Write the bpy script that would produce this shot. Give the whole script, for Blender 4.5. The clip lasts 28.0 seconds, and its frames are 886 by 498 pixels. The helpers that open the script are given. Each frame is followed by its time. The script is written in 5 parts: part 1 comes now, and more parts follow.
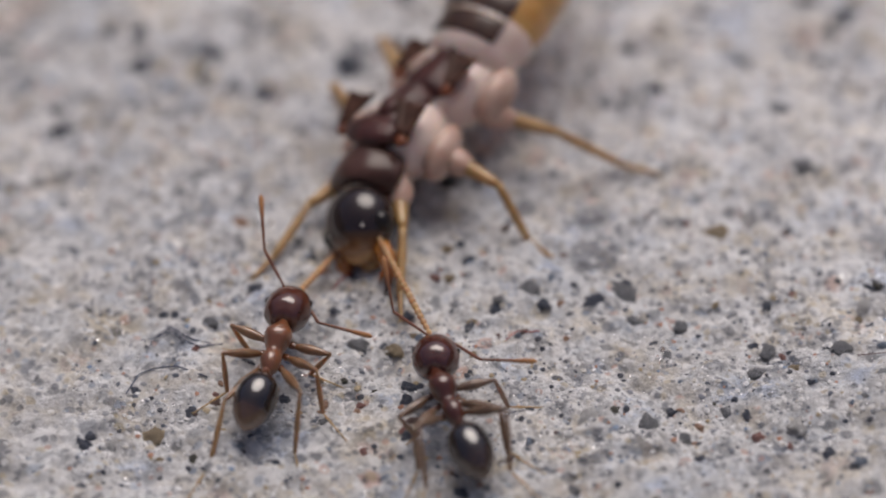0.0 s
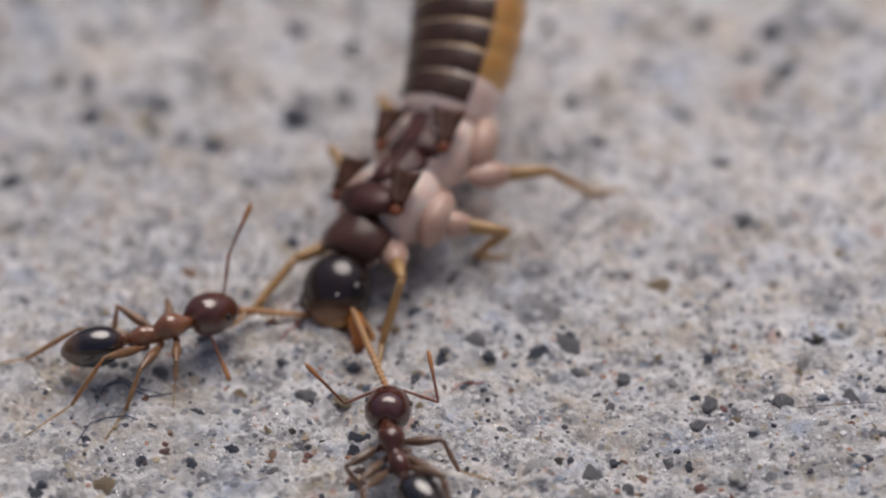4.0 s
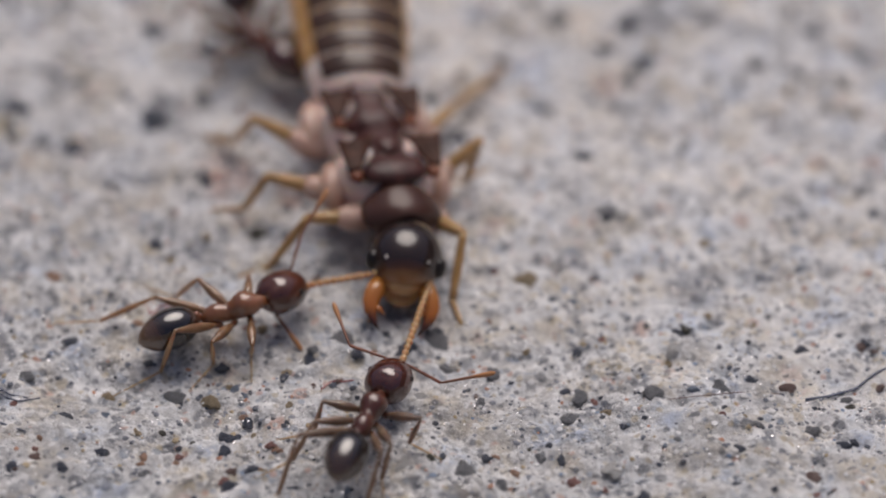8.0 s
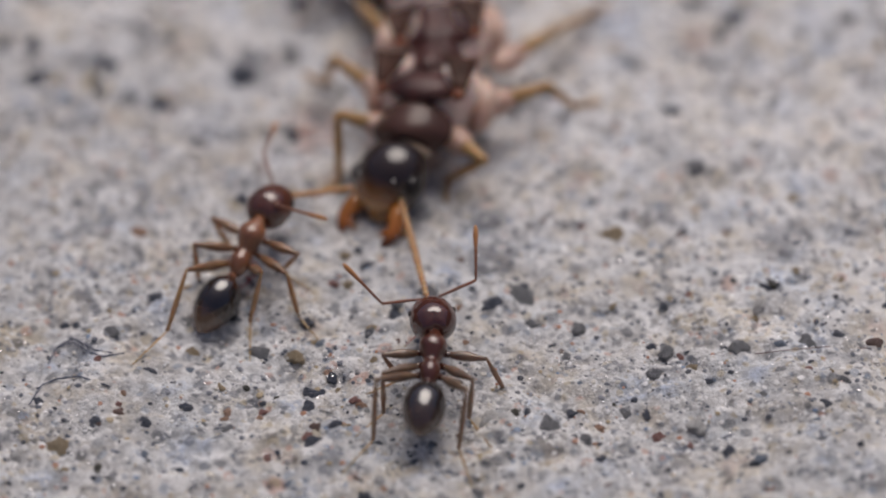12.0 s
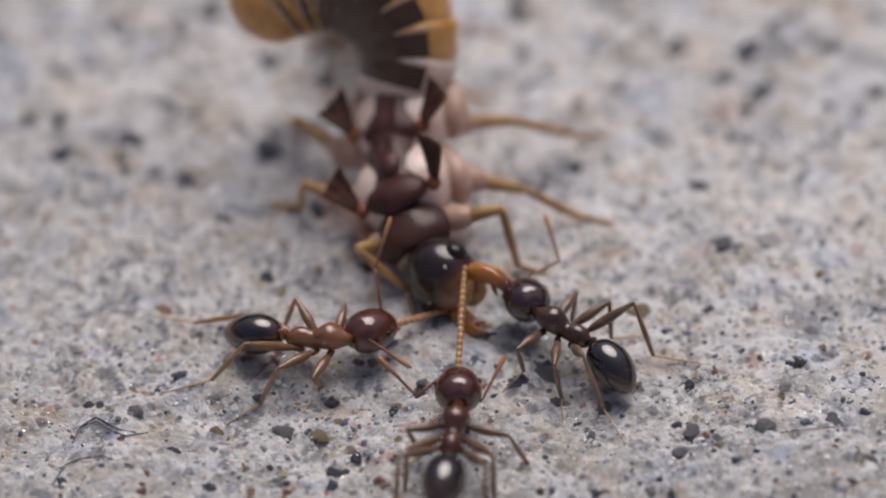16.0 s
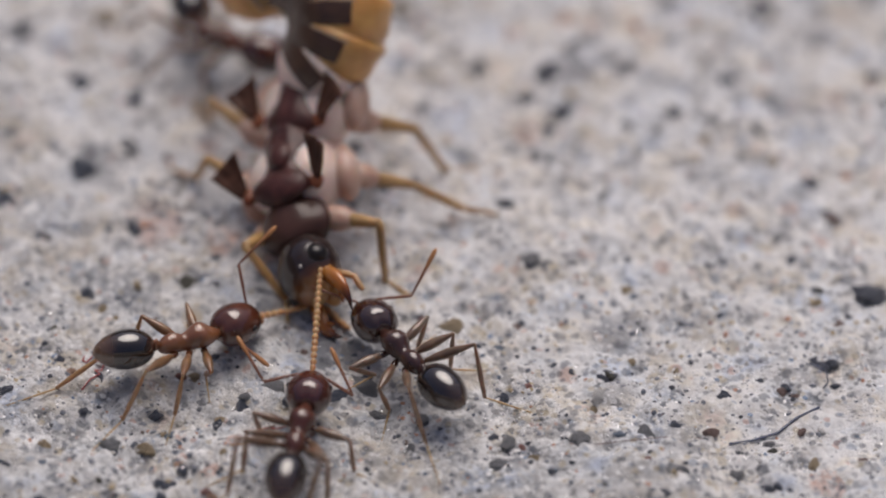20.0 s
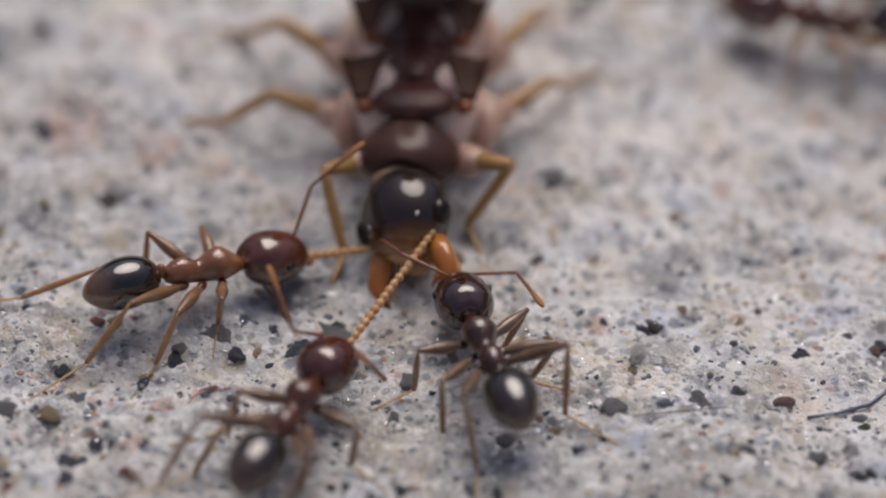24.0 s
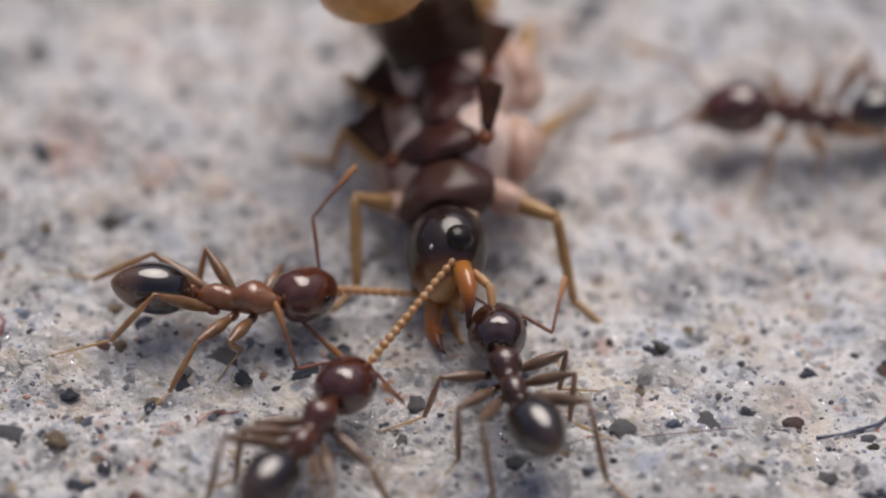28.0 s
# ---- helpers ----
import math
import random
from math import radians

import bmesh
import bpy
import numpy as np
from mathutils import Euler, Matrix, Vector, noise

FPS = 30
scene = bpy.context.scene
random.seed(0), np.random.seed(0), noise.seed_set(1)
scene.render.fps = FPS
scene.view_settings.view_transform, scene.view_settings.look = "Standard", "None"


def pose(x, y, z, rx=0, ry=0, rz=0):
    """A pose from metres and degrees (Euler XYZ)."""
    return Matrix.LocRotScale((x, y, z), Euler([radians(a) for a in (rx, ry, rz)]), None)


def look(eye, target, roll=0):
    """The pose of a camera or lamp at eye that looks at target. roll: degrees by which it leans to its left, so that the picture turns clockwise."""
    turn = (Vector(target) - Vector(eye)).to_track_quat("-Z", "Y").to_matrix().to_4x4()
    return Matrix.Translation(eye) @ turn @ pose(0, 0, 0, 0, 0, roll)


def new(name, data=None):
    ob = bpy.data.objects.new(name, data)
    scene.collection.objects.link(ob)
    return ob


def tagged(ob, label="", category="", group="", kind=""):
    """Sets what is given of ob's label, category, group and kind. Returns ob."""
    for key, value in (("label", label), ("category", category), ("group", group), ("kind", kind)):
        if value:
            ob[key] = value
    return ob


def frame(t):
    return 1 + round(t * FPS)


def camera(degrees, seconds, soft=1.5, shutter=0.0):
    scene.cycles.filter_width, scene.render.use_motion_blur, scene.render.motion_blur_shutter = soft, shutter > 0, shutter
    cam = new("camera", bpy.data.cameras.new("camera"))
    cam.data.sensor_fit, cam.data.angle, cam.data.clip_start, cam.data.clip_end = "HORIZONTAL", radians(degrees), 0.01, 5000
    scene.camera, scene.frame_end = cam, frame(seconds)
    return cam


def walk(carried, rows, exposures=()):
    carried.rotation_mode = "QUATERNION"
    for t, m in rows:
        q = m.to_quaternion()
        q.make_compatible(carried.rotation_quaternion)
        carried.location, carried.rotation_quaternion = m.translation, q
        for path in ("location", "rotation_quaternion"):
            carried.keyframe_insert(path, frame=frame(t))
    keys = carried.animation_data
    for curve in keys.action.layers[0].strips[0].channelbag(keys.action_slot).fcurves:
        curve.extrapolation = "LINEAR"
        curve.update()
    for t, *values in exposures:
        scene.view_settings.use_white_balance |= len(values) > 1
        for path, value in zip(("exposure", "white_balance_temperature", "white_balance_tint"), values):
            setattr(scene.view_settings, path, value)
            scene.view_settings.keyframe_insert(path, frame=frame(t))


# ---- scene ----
MM = 0.001


def shot(x, y, dist, tilt, turn, roll):
    """The camera that looks down by tilt at the ground point (x, y) from dist millimetres away."""
    a, b = radians(tilt), radians(turn)
    way = Vector((math.cos(a) * math.sin(b), math.cos(a) * math.cos(b), -math.sin(a)))
    aim = Vector((x, y, 0)) * MM
    return look(aim - way * dist * MM, aim, roll)


cam = camera(9.0, 28.0, soft=2.0, shutter=0.4)
walk(cam, [
    (0, shot(-1.920, -1.476, 74.62, 42.15, -0.00, -1.82)),
    (0.5, shot(-1.768, -1.536, 74.51, 42.12, 0.69, -1.51)),
    (1, shot(-1.611, -1.556, 74.50, 42.08, 0.74, -1.41)),
    (1.5, shot(-1.502, -1.476, 74.54, 42.06, 0.81, -1.40)),
    (2, shot(-1.321, -0.884, 75.55, 41.94, 1.03, -1.32)),
    (2.5, shot(-0.862, -0.361, 77.08, 41.94, 1.49, -0.76)),
    (3, shot(-0.890, -0.571, 76.35, 41.97, 1.66, -0.57)),
    (3.5, shot(-1.083, -0.448, 76.67, 41.94, 1.46, -0.51)),
    (5.5, shot(-1.074, -1.104, 74.33, 42.16, 0.61, -1.38)),
    (6, shot(-0.931, -1.549, 73.92, 42.23, 1.42, -1.38)),
    (6.5, shot(-0.724, -1.953, 73.59, 42.21, 2.41, -1.14)),
    (7, shot(0.085, -1.453, 74.51, 42.22, 3.49, -0.30)),
    (7.5, shot(0.375, -0.952, 75.65, 42.11, 3.58, -0.20)),
    (8, shot(0.660, -0.624, 76.13, 41.92, 4.16, 0.10)),
    (8.5, shot(0.524, -0.598, 75.84, 41.95, 4.07, 0.06)),
    (9, shot(0.277, -0.395, 76.19, 41.94, 3.90, 0.01)),
    (9.5, shot(0.400, 0.491, 77.42, 41.74, 4.04, 0.10)),
    (10, shot(0.288, 0.329, 77.02, 41.76, 4.18, 0.10)),
    (10.5, shot(0.756, 0.301, 76.95, 41.80, 4.32, 0.25)),
    (11, shot(0.659, 1.113, 76.96, 41.87, 3.53, -0.24)),
    (11.5, shot(0.354, -0.825, 74.57, 42.14, 3.01, -0.92)),
    (12, shot(-0.556, -1.446, 75.17, 42.13, 2.05, -1.40)),
    (12.5, shot(-0.419, -1.272, 75.51, 42.12, 1.91, -1.57)),
    (14.5, shot(-0.371, -0.015, 76.38, 41.73, 1.59, -1.93)),
    (15, shot(-0.429, 0.018, 76.11, 41.74, 1.36, -2.05)),
    (15.5, shot(-0.565, 0.127, 76.19, 41.78, 1.35, -2.11)),
    (16, shot(-0.825, 0.125, 76.05, 41.81, 1.06, -2.18)),
    (16.5, shot(-0.479, 0.225, 76.49, 41.82, 1.70, -1.82)),
    (17, shot(0.000, 0.000, 76.24, 41.89, 3.05, -1.01)),
    (17.5, shot(0.319, 0.193, 76.62, 41.70, 3.58, -0.59)),
    (18, shot(0.735, -0.448, 75.92, 41.92, 4.95, 0.36)),
    (18.5, shot(0.933, -0.438, 76.25, 41.97, 5.53, 0.84)),
    (19, shot(1.517, 0.132, 77.64, 41.74, 6.26, 1.33)),
    (19.5, shot(1.649, 0.433, 78.30, 41.65, 6.28, 1.39)),
    (20, shot(1.753, 0.274, 78.26, 41.90, 6.57, 1.51)),
    (20.5, shot(1.730, -0.098, 77.99, 42.18, 6.99, 1.81)),
    (21, shot(1.680, -0.601, 77.48, 42.23, 7.27, 2.09)),
    (21.5, shot(1.702, -0.994, 70.76, 42.23, 7.30, 2.26)),
    (22, shot(1.777, -1.289, 63.88, 42.21, 7.10, 2.27)),
    (22.5, shot(1.782, -1.354, 59.13, 42.10, 7.03, 2.27)),
    (24.5, shot(1.543, -1.231, 59.92, 42.15, 6.15, 1.97)),
    (25, shot(1.227, -1.678, 59.54, 42.16, 6.11, 1.94)),
    (25.5, shot(1.062, -1.836, 59.34, 42.16, 6.12, 2.03)),
    (26, shot(1.046, -1.832, 59.32, 42.14, 6.33, 2.20)),
    (26.5, shot(1.154, -1.692, 59.25, 42.11, 6.59, 2.23)),
    (27, shot(1.312, -1.390, 59.53, 42.10, 7.14, 2.51)),
    (27.5, shot(1.511, -1.076, 59.65, 42.04, 7.77, 2.78)),
    (28, shot(1.662, -0.778, 59.87, 41.99, 8.07, 2.95)),
], exposures=[(0, -0.24, 6600, 16), (12, -0.27, 6600, 16), (15, -0.22, 6600, 16), (19, -0.17, 6600, 16), (22, -0.18, 6600, 16), (25, -0.14, 6680, 16), (28, -0.08, 6680, 16)])

# ---- light: a bright overcast sky, brightest overhead ----
world = bpy.data.worlds.new("sky")
scene.world = world
world.use_nodes = True
wn = world.node_tree
sky = wn.nodes.new("ShaderNodeTexSky")
sky.sky_type = "NISHITA"
sky.sun_disc = False
sky.sun_elevation, sky.sun_rotation = radians(64), radians(14)
sky.air_density, sky.dust_density, sky.ozone_density = 0.6, 3.0, 0.6
wn.nodes["Background"].inputs["Strength"].default_value = 0.098
wn.links.new(sky.outputs[0], wn.nodes["Background"].inputs["Color"])
lamp = bpy.data.lights.new("sun", "SUN")
lamp.energy, lamp.angle, lamp.color = 2.0, radians(46), (0.995, 0.968, 0.90)
sun = new("sun", lamp)
sun.matrix_world = look((0.12, 0.48, 1.0), (0, 0, 0))


# ---- materials ----
def shader(name, rough=0.5, coat=0.0, metal=0.0, spec=0.5):
    m = bpy.data.materials.new(name)
    m.use_nodes = True
    b = m.node_tree.nodes["Principled BSDF"]
    b.inputs["Roughness"].default_value = rough
    b.inputs["Coat Weight"].default_value = coat
    b.inputs["Coat Roughness"].default_value = 0.02
    b.inputs["Metallic"].default_value = metal
    b.inputs["Specular IOR Level"].default_value = spec
    b.inputs["Coat IOR"].default_value = 1.95
    return m, m.node_tree.nodes, m.node_tree.links, b


def noise_node(n, l, scale, detail=3.0, rough=0.55, vec=None):
    t = n.new("ShaderNodeTexNoise")
    t.inputs["Scale"].default_value, t.inputs["Detail"].default_value, t.inputs["Roughness"].default_value = scale, detail, rough
    if vec is not None:
        l.new(vec, t.inputs["Vector"])
    return t


def ramp(n, l, fac, stops, mode="LINEAR"):
    r = n.new("ShaderNodeValToRGB")
    r.color_ramp.interpolation = mode
    e = r.color_ramp.elements
    while len(e) < len(stops):
        e.new(0.5)
    for k, (p, c) in zip(e, stops):
        k.position, k.color = p, (*c, 1)
    l.new(fac, r.inputs["Fac"])
    return r


def mixer(n, l, fac, a, b, kind="MIX"):
    x = n.new("ShaderNodeMix")
    x.data_type, x.blend_type = "RGBA", kind
    for v, s in ((fac, x.inputs["Factor"]), (a, x.inputs["A"]), (b, x.inputs["B"])):
        if isinstance(v, bpy.types.NodeSocket):
            l.new(v, s)
        else:
            s.default_value = v if isinstance(v, float) else (*v, 1)
    return x.outputs["Result"]


def cuticle(name, dark, light, rough, scale=3500.0, coat=0.6, bump=0.1, thin=0.0, spec=0.5, sculpt=False):
    """Insect skin: two browns mottled at two scales, with fine pitting."""
    m, n, l, b = shader(name, rough, coat, 0.0, spec)
    c = n.new("ShaderNodeTexCoord").outputs["Object"]
    big, fine = noise_node(n, l, scale, 2, 0.5, c), noise_node(n, l, scale * 9, 3, 0.6, c)
    r = ramp(n, l, big.outputs["Fac"], [(0.3, dark), (0.7, light)])
    l.new(mixer(n, l, 0.25, r.outputs[0], mixer(n, l, fine.outputs["Fac"], dark, light)), b.inputs["Base Color"])
    bp = n.new("ShaderNodeBump")
    bp.inputs["Strength"].default_value, bp.inputs["Distance"].default_value = bump, 0.00002 if sculpt else 0.00001
    l.new(fine.outputs["Fac"], bp.inputs["Height"])
    l.new(bp.outputs[0], b.inputs["Normal"])
    if sculpt:
        l.new(bp.outputs[0], b.inputs["Coat Normal"])
    if thin:
        b.inputs["Subsurface Weight"].default_value = thin
        b.inputs["Subsurface Scale"].default_value = 0.0002
        b.inputs["Subsurface Radius"].default_value = (1.0, 0.5, 0.3)
    return m


def banded(name, axis, stops, rough=0.22, coat=1.0, wobble=0.00006):
    """Skin whose colour runs along one axis of the part, in metres from its joint."""
    m, n, l, b = shader(name, rough, coat, 0.0, 0.06 if coat > 0.5 else 0.2)
    c = n.new("ShaderNodeTexCoord").outputs["Object"]
    s = n.new("ShaderNodeSeparateXYZ")
    l.new(c, s.inputs[0])
    w = noise_node(n, l, 5000, 2, 0.5, c)
    a = n.new("ShaderNodeMath")
    a.operation = "MULTIPLY_ADD"
    l.new(w.outputs["Fac"], a.inputs[0])
    a.inputs[1].default_value = wobble
    l.new(s.outputs[axis], a.inputs[2])
    lo, hi = stops[0][0] * MM, stops[-1][0] * MM
    k = n.new("ShaderNodeMapRange")
    l.new(a.outputs[0], k.inputs["Value"])
    k.inputs["From Min"].default_value, k.inputs["From Max"].default_value = lo, hi
    r = ramp(n, l, k.outputs[0], [((p * MM - lo) / (hi - lo), q) for p, q in stops])
    l.new(r.outputs[0], b.inputs["Base Color"])
    f = noise_node(n, l, 30000, 3, 0.6, c)
    bp = n.new("ShaderNodeBump")
    bp.inputs["Strength"].default_value, bp.inputs["Distance"].default_value = 0.12, 0.00001
    l.new(f.outputs["Fac"], bp.inputs["Height"])
    l.new(bp.outputs[0], b.inputs["Normal"])
    return m


ANT_HEAD = cuticle("ant_head_skin", (0.038, 0.008, 0.005), (0.105, 0.024, 0.012), 0.34, coat=1.0, spec=0.06, bump=0.07, sculpt=True)
AMBER_HEAD = cuticle("amber_ant_head_skin", (0.05, 0.013, 0.007), (0.125, 0.034, 0.015), 0.36, coat=0.9, spec=0.06, bump=0.07, sculpt=True)
BLACK_HEAD = cuticle("black_ant_head_skin", (0.018, 0.007, 0.005), (0.052, 0.016, 0.011), 0.34, coat=1.0, spec=0.06, bump=0.07, sculpt=True)
ANT_THORAX = cuticle("ant_thorax_skin", (0.10, 0.03, 0.011), (0.31, 0.115, 0.042), 0.34, coat=0.8, spec=0.3, bump=0.3, sculpt=True, thin=0.15)
ANT_DARK = cuticle("dark_ant_thorax_skin", (0.045, 0.011, 0.006), (0.13, 0.036, 0.016), 0.32, coat=0.8, spec=0.1, bump=0.3, sculpt=True)
ANT_BLACK = cuticle("black_ant_thorax_skin", (0.028, 0.010, 0.007), (0.08, 0.028, 0.016), 0.32, coat=0.8, spec=0.1, bump=0.3, sculpt=True)
ANT_LEG = cuticle("ant_thigh_skin", (0.09, 0.053, 0.034), (0.25, 0.165, 0.105), 0.3, scale=5000, thin=0.4, coat=0.3)
ANT_SHIN = cuticle("ant_shin_skin", (0.14, 0.082, 0.048), (0.36, 0.245, 0.15), 0.32, scale=6000, thin=0.35, coat=0.2)
AMBER_LEG = cuticle("amber_ant_thigh_skin", (0.13, 0.062, 0.027), (0.32, 0.18, 0.085), 0.3, scale=5000, thin=0.35, coat=0.3)
AMBER_SHIN = cuticle("amber_ant_shin_skin", (0.22, 0.12, 0.05), (0.45, 0.28, 0.13), 0.32, scale=6000, thin=0.4, coat=0.2)
ANT_FOOT = cuticle("ant_foot_skin", (0.36, 0.22, 0.10), (0.56, 0.38, 0.20), 0.35, scale=6000, thin=0.5, coat=0.1)
ANT_FEELER = cuticle("ant_feeler_skin", (0.13, 0.052, 0.032), (0.28, 0.125, 0.075), 0.36, thin=0.25, coat=0.2)
ANT_JAW = cuticle("ant_jaw_skin", (0.22, 0.07, 0.02), (0.36, 0.14, 0.045), 0.22)
ANT_EYE = cuticle("eye_skin", (0.008, 0.006, 0.006), (0.02, 0.015, 0.014), 0.3, coat=0.1, spec=0.3)
LASH = banded("ant_lash_skin", 1, [(0.0, (0.17, 0.07, 0.042)), (0.40, (0.25, 0.11, 0.065)), (0.52, (0.42, 0.19, 0.085)), (0.73, (0.50, 0.24, 0.10))], 0.4, coat=0.1)
ANT_GASTER = banded("ant_gaster_skin", 1, [(-0.84, (0.26, 0.15, 0.08)), (-0.77, (0.14, 0.075, 0.04)), (-0.62, (0.10, 0.052, 0.028)), (-0.53, (0.05, 0.026, 0.016)), (-0.46, (0.012, 0.007, 0.006)), (-0.1, (0.010, 0.006, 0.005)), (0.0, (0.06, 0.022, 0.010))], 0.3, coat=1.0)
DARK_GASTER = banded("dark_gaster_skin", 1, [(-0.84, (0.17, 0.09, 0.05)), (-0.77, (0.065, 0.035, 0.021)), (-0.60, (0.045, 0.024, 0.016)), (-0.50, (0.03, 0.016, 0.011)), (-0.42, (0.012, 0.007, 0.006)), (-0.1, (0.010, 0.006, 0.005)), (0.0, (0.06, 0.022, 0.010))], 0.3, coat=1.0)
BLACK_GASTER = banded("black_gaster_skin", 1, [(-0.84, (0.14, 0.08, 0.045)), (-0.72, (0.05, 0.027, 0.018)), (-0.56, (0.02, 0.012, 0.010)), (-0.1, (0.009, 0.006, 0.006)), (0.0, (0.035, 0.012, 0.007))], 0.26, coat=1.0)
T_HEAD = banded("termite_head_skin", 1, [(0.0, (0.018, 0.011, 0.010)), (0.70, (0.026, 0.014, 0.011)), (0.80, (0.08, 0.030, 0.012)), (0.904, (0.26, 0.11, 0.036)), (1.04, (0.42, 0.20, 0.07))], 0.34, coat=0.6)
T_JAW = banded("termite_jaw_skin", 1, [(0.0, (0.48, 0.20, 0.045)), (0.452, (0.42, 0.13, 0.024)), (0.621, (0.07, 0.019, 0.009)), (0.791, (0.02, 0.008, 0.005))], 0.22, coat=0.6)
T_PLATE = cuticle("termite_plate_skin", (0.045, 0.020, 0.015), (0.095, 0.044, 0.034), 0.32, scale=2600, coat=0.14, spec=0.2, thin=0.1)
T_NOTUM = cuticle("termite_notum_skin", (0.030, 0.011, 0.010), (0.11, 0.036, 0.030), 0.32, scale=4500, coat=0.12, spec=0.25, bump=0.4, sculpt=True)
T_STUB = cuticle("wing_stub_skin", (0.022, 0.010, 0.007), (0.11, 0.050, 0.034), 0.5, scale=5200, coat=0.0, spec=0.15)
T_HINGE = cuticle("wing_hinge_skin", (0.13, 0.03, 0.012), (0.27, 0.085, 0.035), 0.4, coat=0.1, spec=0.3)
T_PALE = cuticle("pale_membrane", (0.72, 0.53, 0.46), (0.90, 0.76, 0.69), 0.36, scale=2200, coat=0.15, thin=0.5)
T_AMBER = cuticle("amber_membrane", (0.46, 0.22, 0.055), (0.74, 0.42, 0.14), 0.34, coat=0.15, thin=0.5)
T_BAND = cuticle("tergite_skin", (0.030, 0.013, 0.008), (0.085, 0.040, 0.021), 0.36, coat=0.15)
T_RIM = cuticle("tergite_rim_skin", (0.44, 0.29, 0.19), (0.62, 0.46, 0.33), 0.4, thin=0.3, coat=0.05)
T_LEG = cuticle("termite_leg_skin", (0.30, 0.17, 0.06), (0.55, 0.35, 0.145), 0.34, scale=2500, coat=0.15, thin=0.35)
T_COXA = cuticle("coxa_skin", (0.42, 0.24, 0.17), (0.74, 0.56, 0.47), 0.38, scale=1700, thin=0.4, coat=0.12)
T_FEELER = cuticle("termite_feeler_skin", (0.42, 0.23, 0.10), (0.62, 0.40, 0.20), 0.38, thin=0.5, coat=0.1)
T_FACE = cuticle("termite_face_skin", (0.40, 0.20, 0.07), (0.60, 0.36, 0.16), 0.3, scale=6000, coat=0.25, thin=0.5)
T_OCELLUS = cuticle("ocellus_skin", (0.45, 0.42, 0.38), (0.6, 0.56, 0.5), 0.2)


# ---- mesh builders, in millimetres ----
def part(name, bm, material, parent=None, label="", smooth=True):
    """Links a bmesh as one mesh object under a thing or under a part."""
    for v in bm.verts:
        v.co *= MM
    me = bpy.data.meshes.new(name)
    bm.to_mesh(me)
    bm.free()
    for p in me.polygons:
        p.use_smooth = smooth
    me.materials.append(material)
    ob = new(name, me)
    ob.parent = parent
    if label:
        ob["label"] = label
    return ob


def loft(bm, rings, n=18, closed=True):
    """A skin over ellipses (x, y, z, rx, rz[, square]) that follow one another along y."""
    loops = []
    for ring in rings:
        x, y, z, rx, rz = ring[:5]
        k = ring[5] if len(ring) > 5 else 1.0
        loop = []
        for i in range(n):
            a = 2 * math.pi * i / n
            c, s = math.cos(a), math.sin(a)
            loop.append(bm.verts.new((x + rx * math.copysign(abs(c) ** k, c), y, z + rz * math.copysign(abs(s) ** k, s))))
        loops.append(loop)
    for p, q in zip(loops, loops[1:]):
        for i in range(n):
            bm.faces.new((p[i], p[(i + 1) % n], q[(i + 1) % n], q[i]))
    if closed:
        bm.faces.new(loops[0])
        bm.faces.new(loops[-1][::-1])
    bmesh.ops.recalc_face_normals(bm, faces=bm.faces)
    return bm


def egg(y0, y1, rx, rz, z=0.0, peak=0.5, n=20, steps=12, x=0.0, square=1.0):
    """An egg along y, widest at peak."""
    rings = []
    for i in range(steps + 1):
        u = i / steps
        u = 0.5 - 0.5 * math.cos(math.pi * u)
        w = u ** (math.log(0.5) / math.log(peak))
        r = max(math.sqrt(max(0.0, 1 - (2 * w - 1) ** 2)), 0.02)
        rings.append((x, y0 + (y1 - y0) * u, z, rx * r, rz * r, square))
    return loft(bmesh.new(), rings, n)


def limb(length, r0, r1, swell=0.0, n=10, steps=8, bend=0.0):
    """A tapered rod along y with rounded ends, thicker in its middle by swell and bowed by bend."""
    rings = [(0, -0.25 * r0, 0, r0 * 0.4, r0 * 0.4)]
    for i in range(steps + 1):
        u = i / steps
        r = r0 + (r1 - r0) * u + swell * math.sin(math.pi * u) ** 1.5
        rings.append((0, length * u, bend * math.sin(math.pi * u), r, r))
    rings.append((0, length + 0.3 * r1, 0, r1 * 0.4, r1 * 0.4))
    return loft(bmesh.new(), rings, n)


def beads(count, length, r, n=10):
    """A feeler of bead after bead along y."""
    rings, step = [], length / count
    for i in range(count):
        k = r * (0.8 + 0.3 * math.sin(math.pi * (i + 0.7) / count))
        for u, w in ((0.02, 0.45), (0.25, 0.95), (0.55, 1.0), (0.85, 0.75)):
            rings.append((0, step * (i + u), 0, k * w, k * w))
    rings.append((0, length, 0, r * 0.3, r * 0.3))
    return loft(bmesh.new(), rings, n)


def move_bm(bm, m):
    for v in bm.verts:
        v.co = m @ v.co
    return bm


def join_bm(*bms):
    """Joins bmeshes into the first."""
    first = bms[0]
    for other in bms[1:]:
        me = bpy.data.meshes.new("tmp")
        other.to_mesh(me)
        other.free()
        first.from_mesh(me)
        bpy.data.meshes.remove(me)
    return first


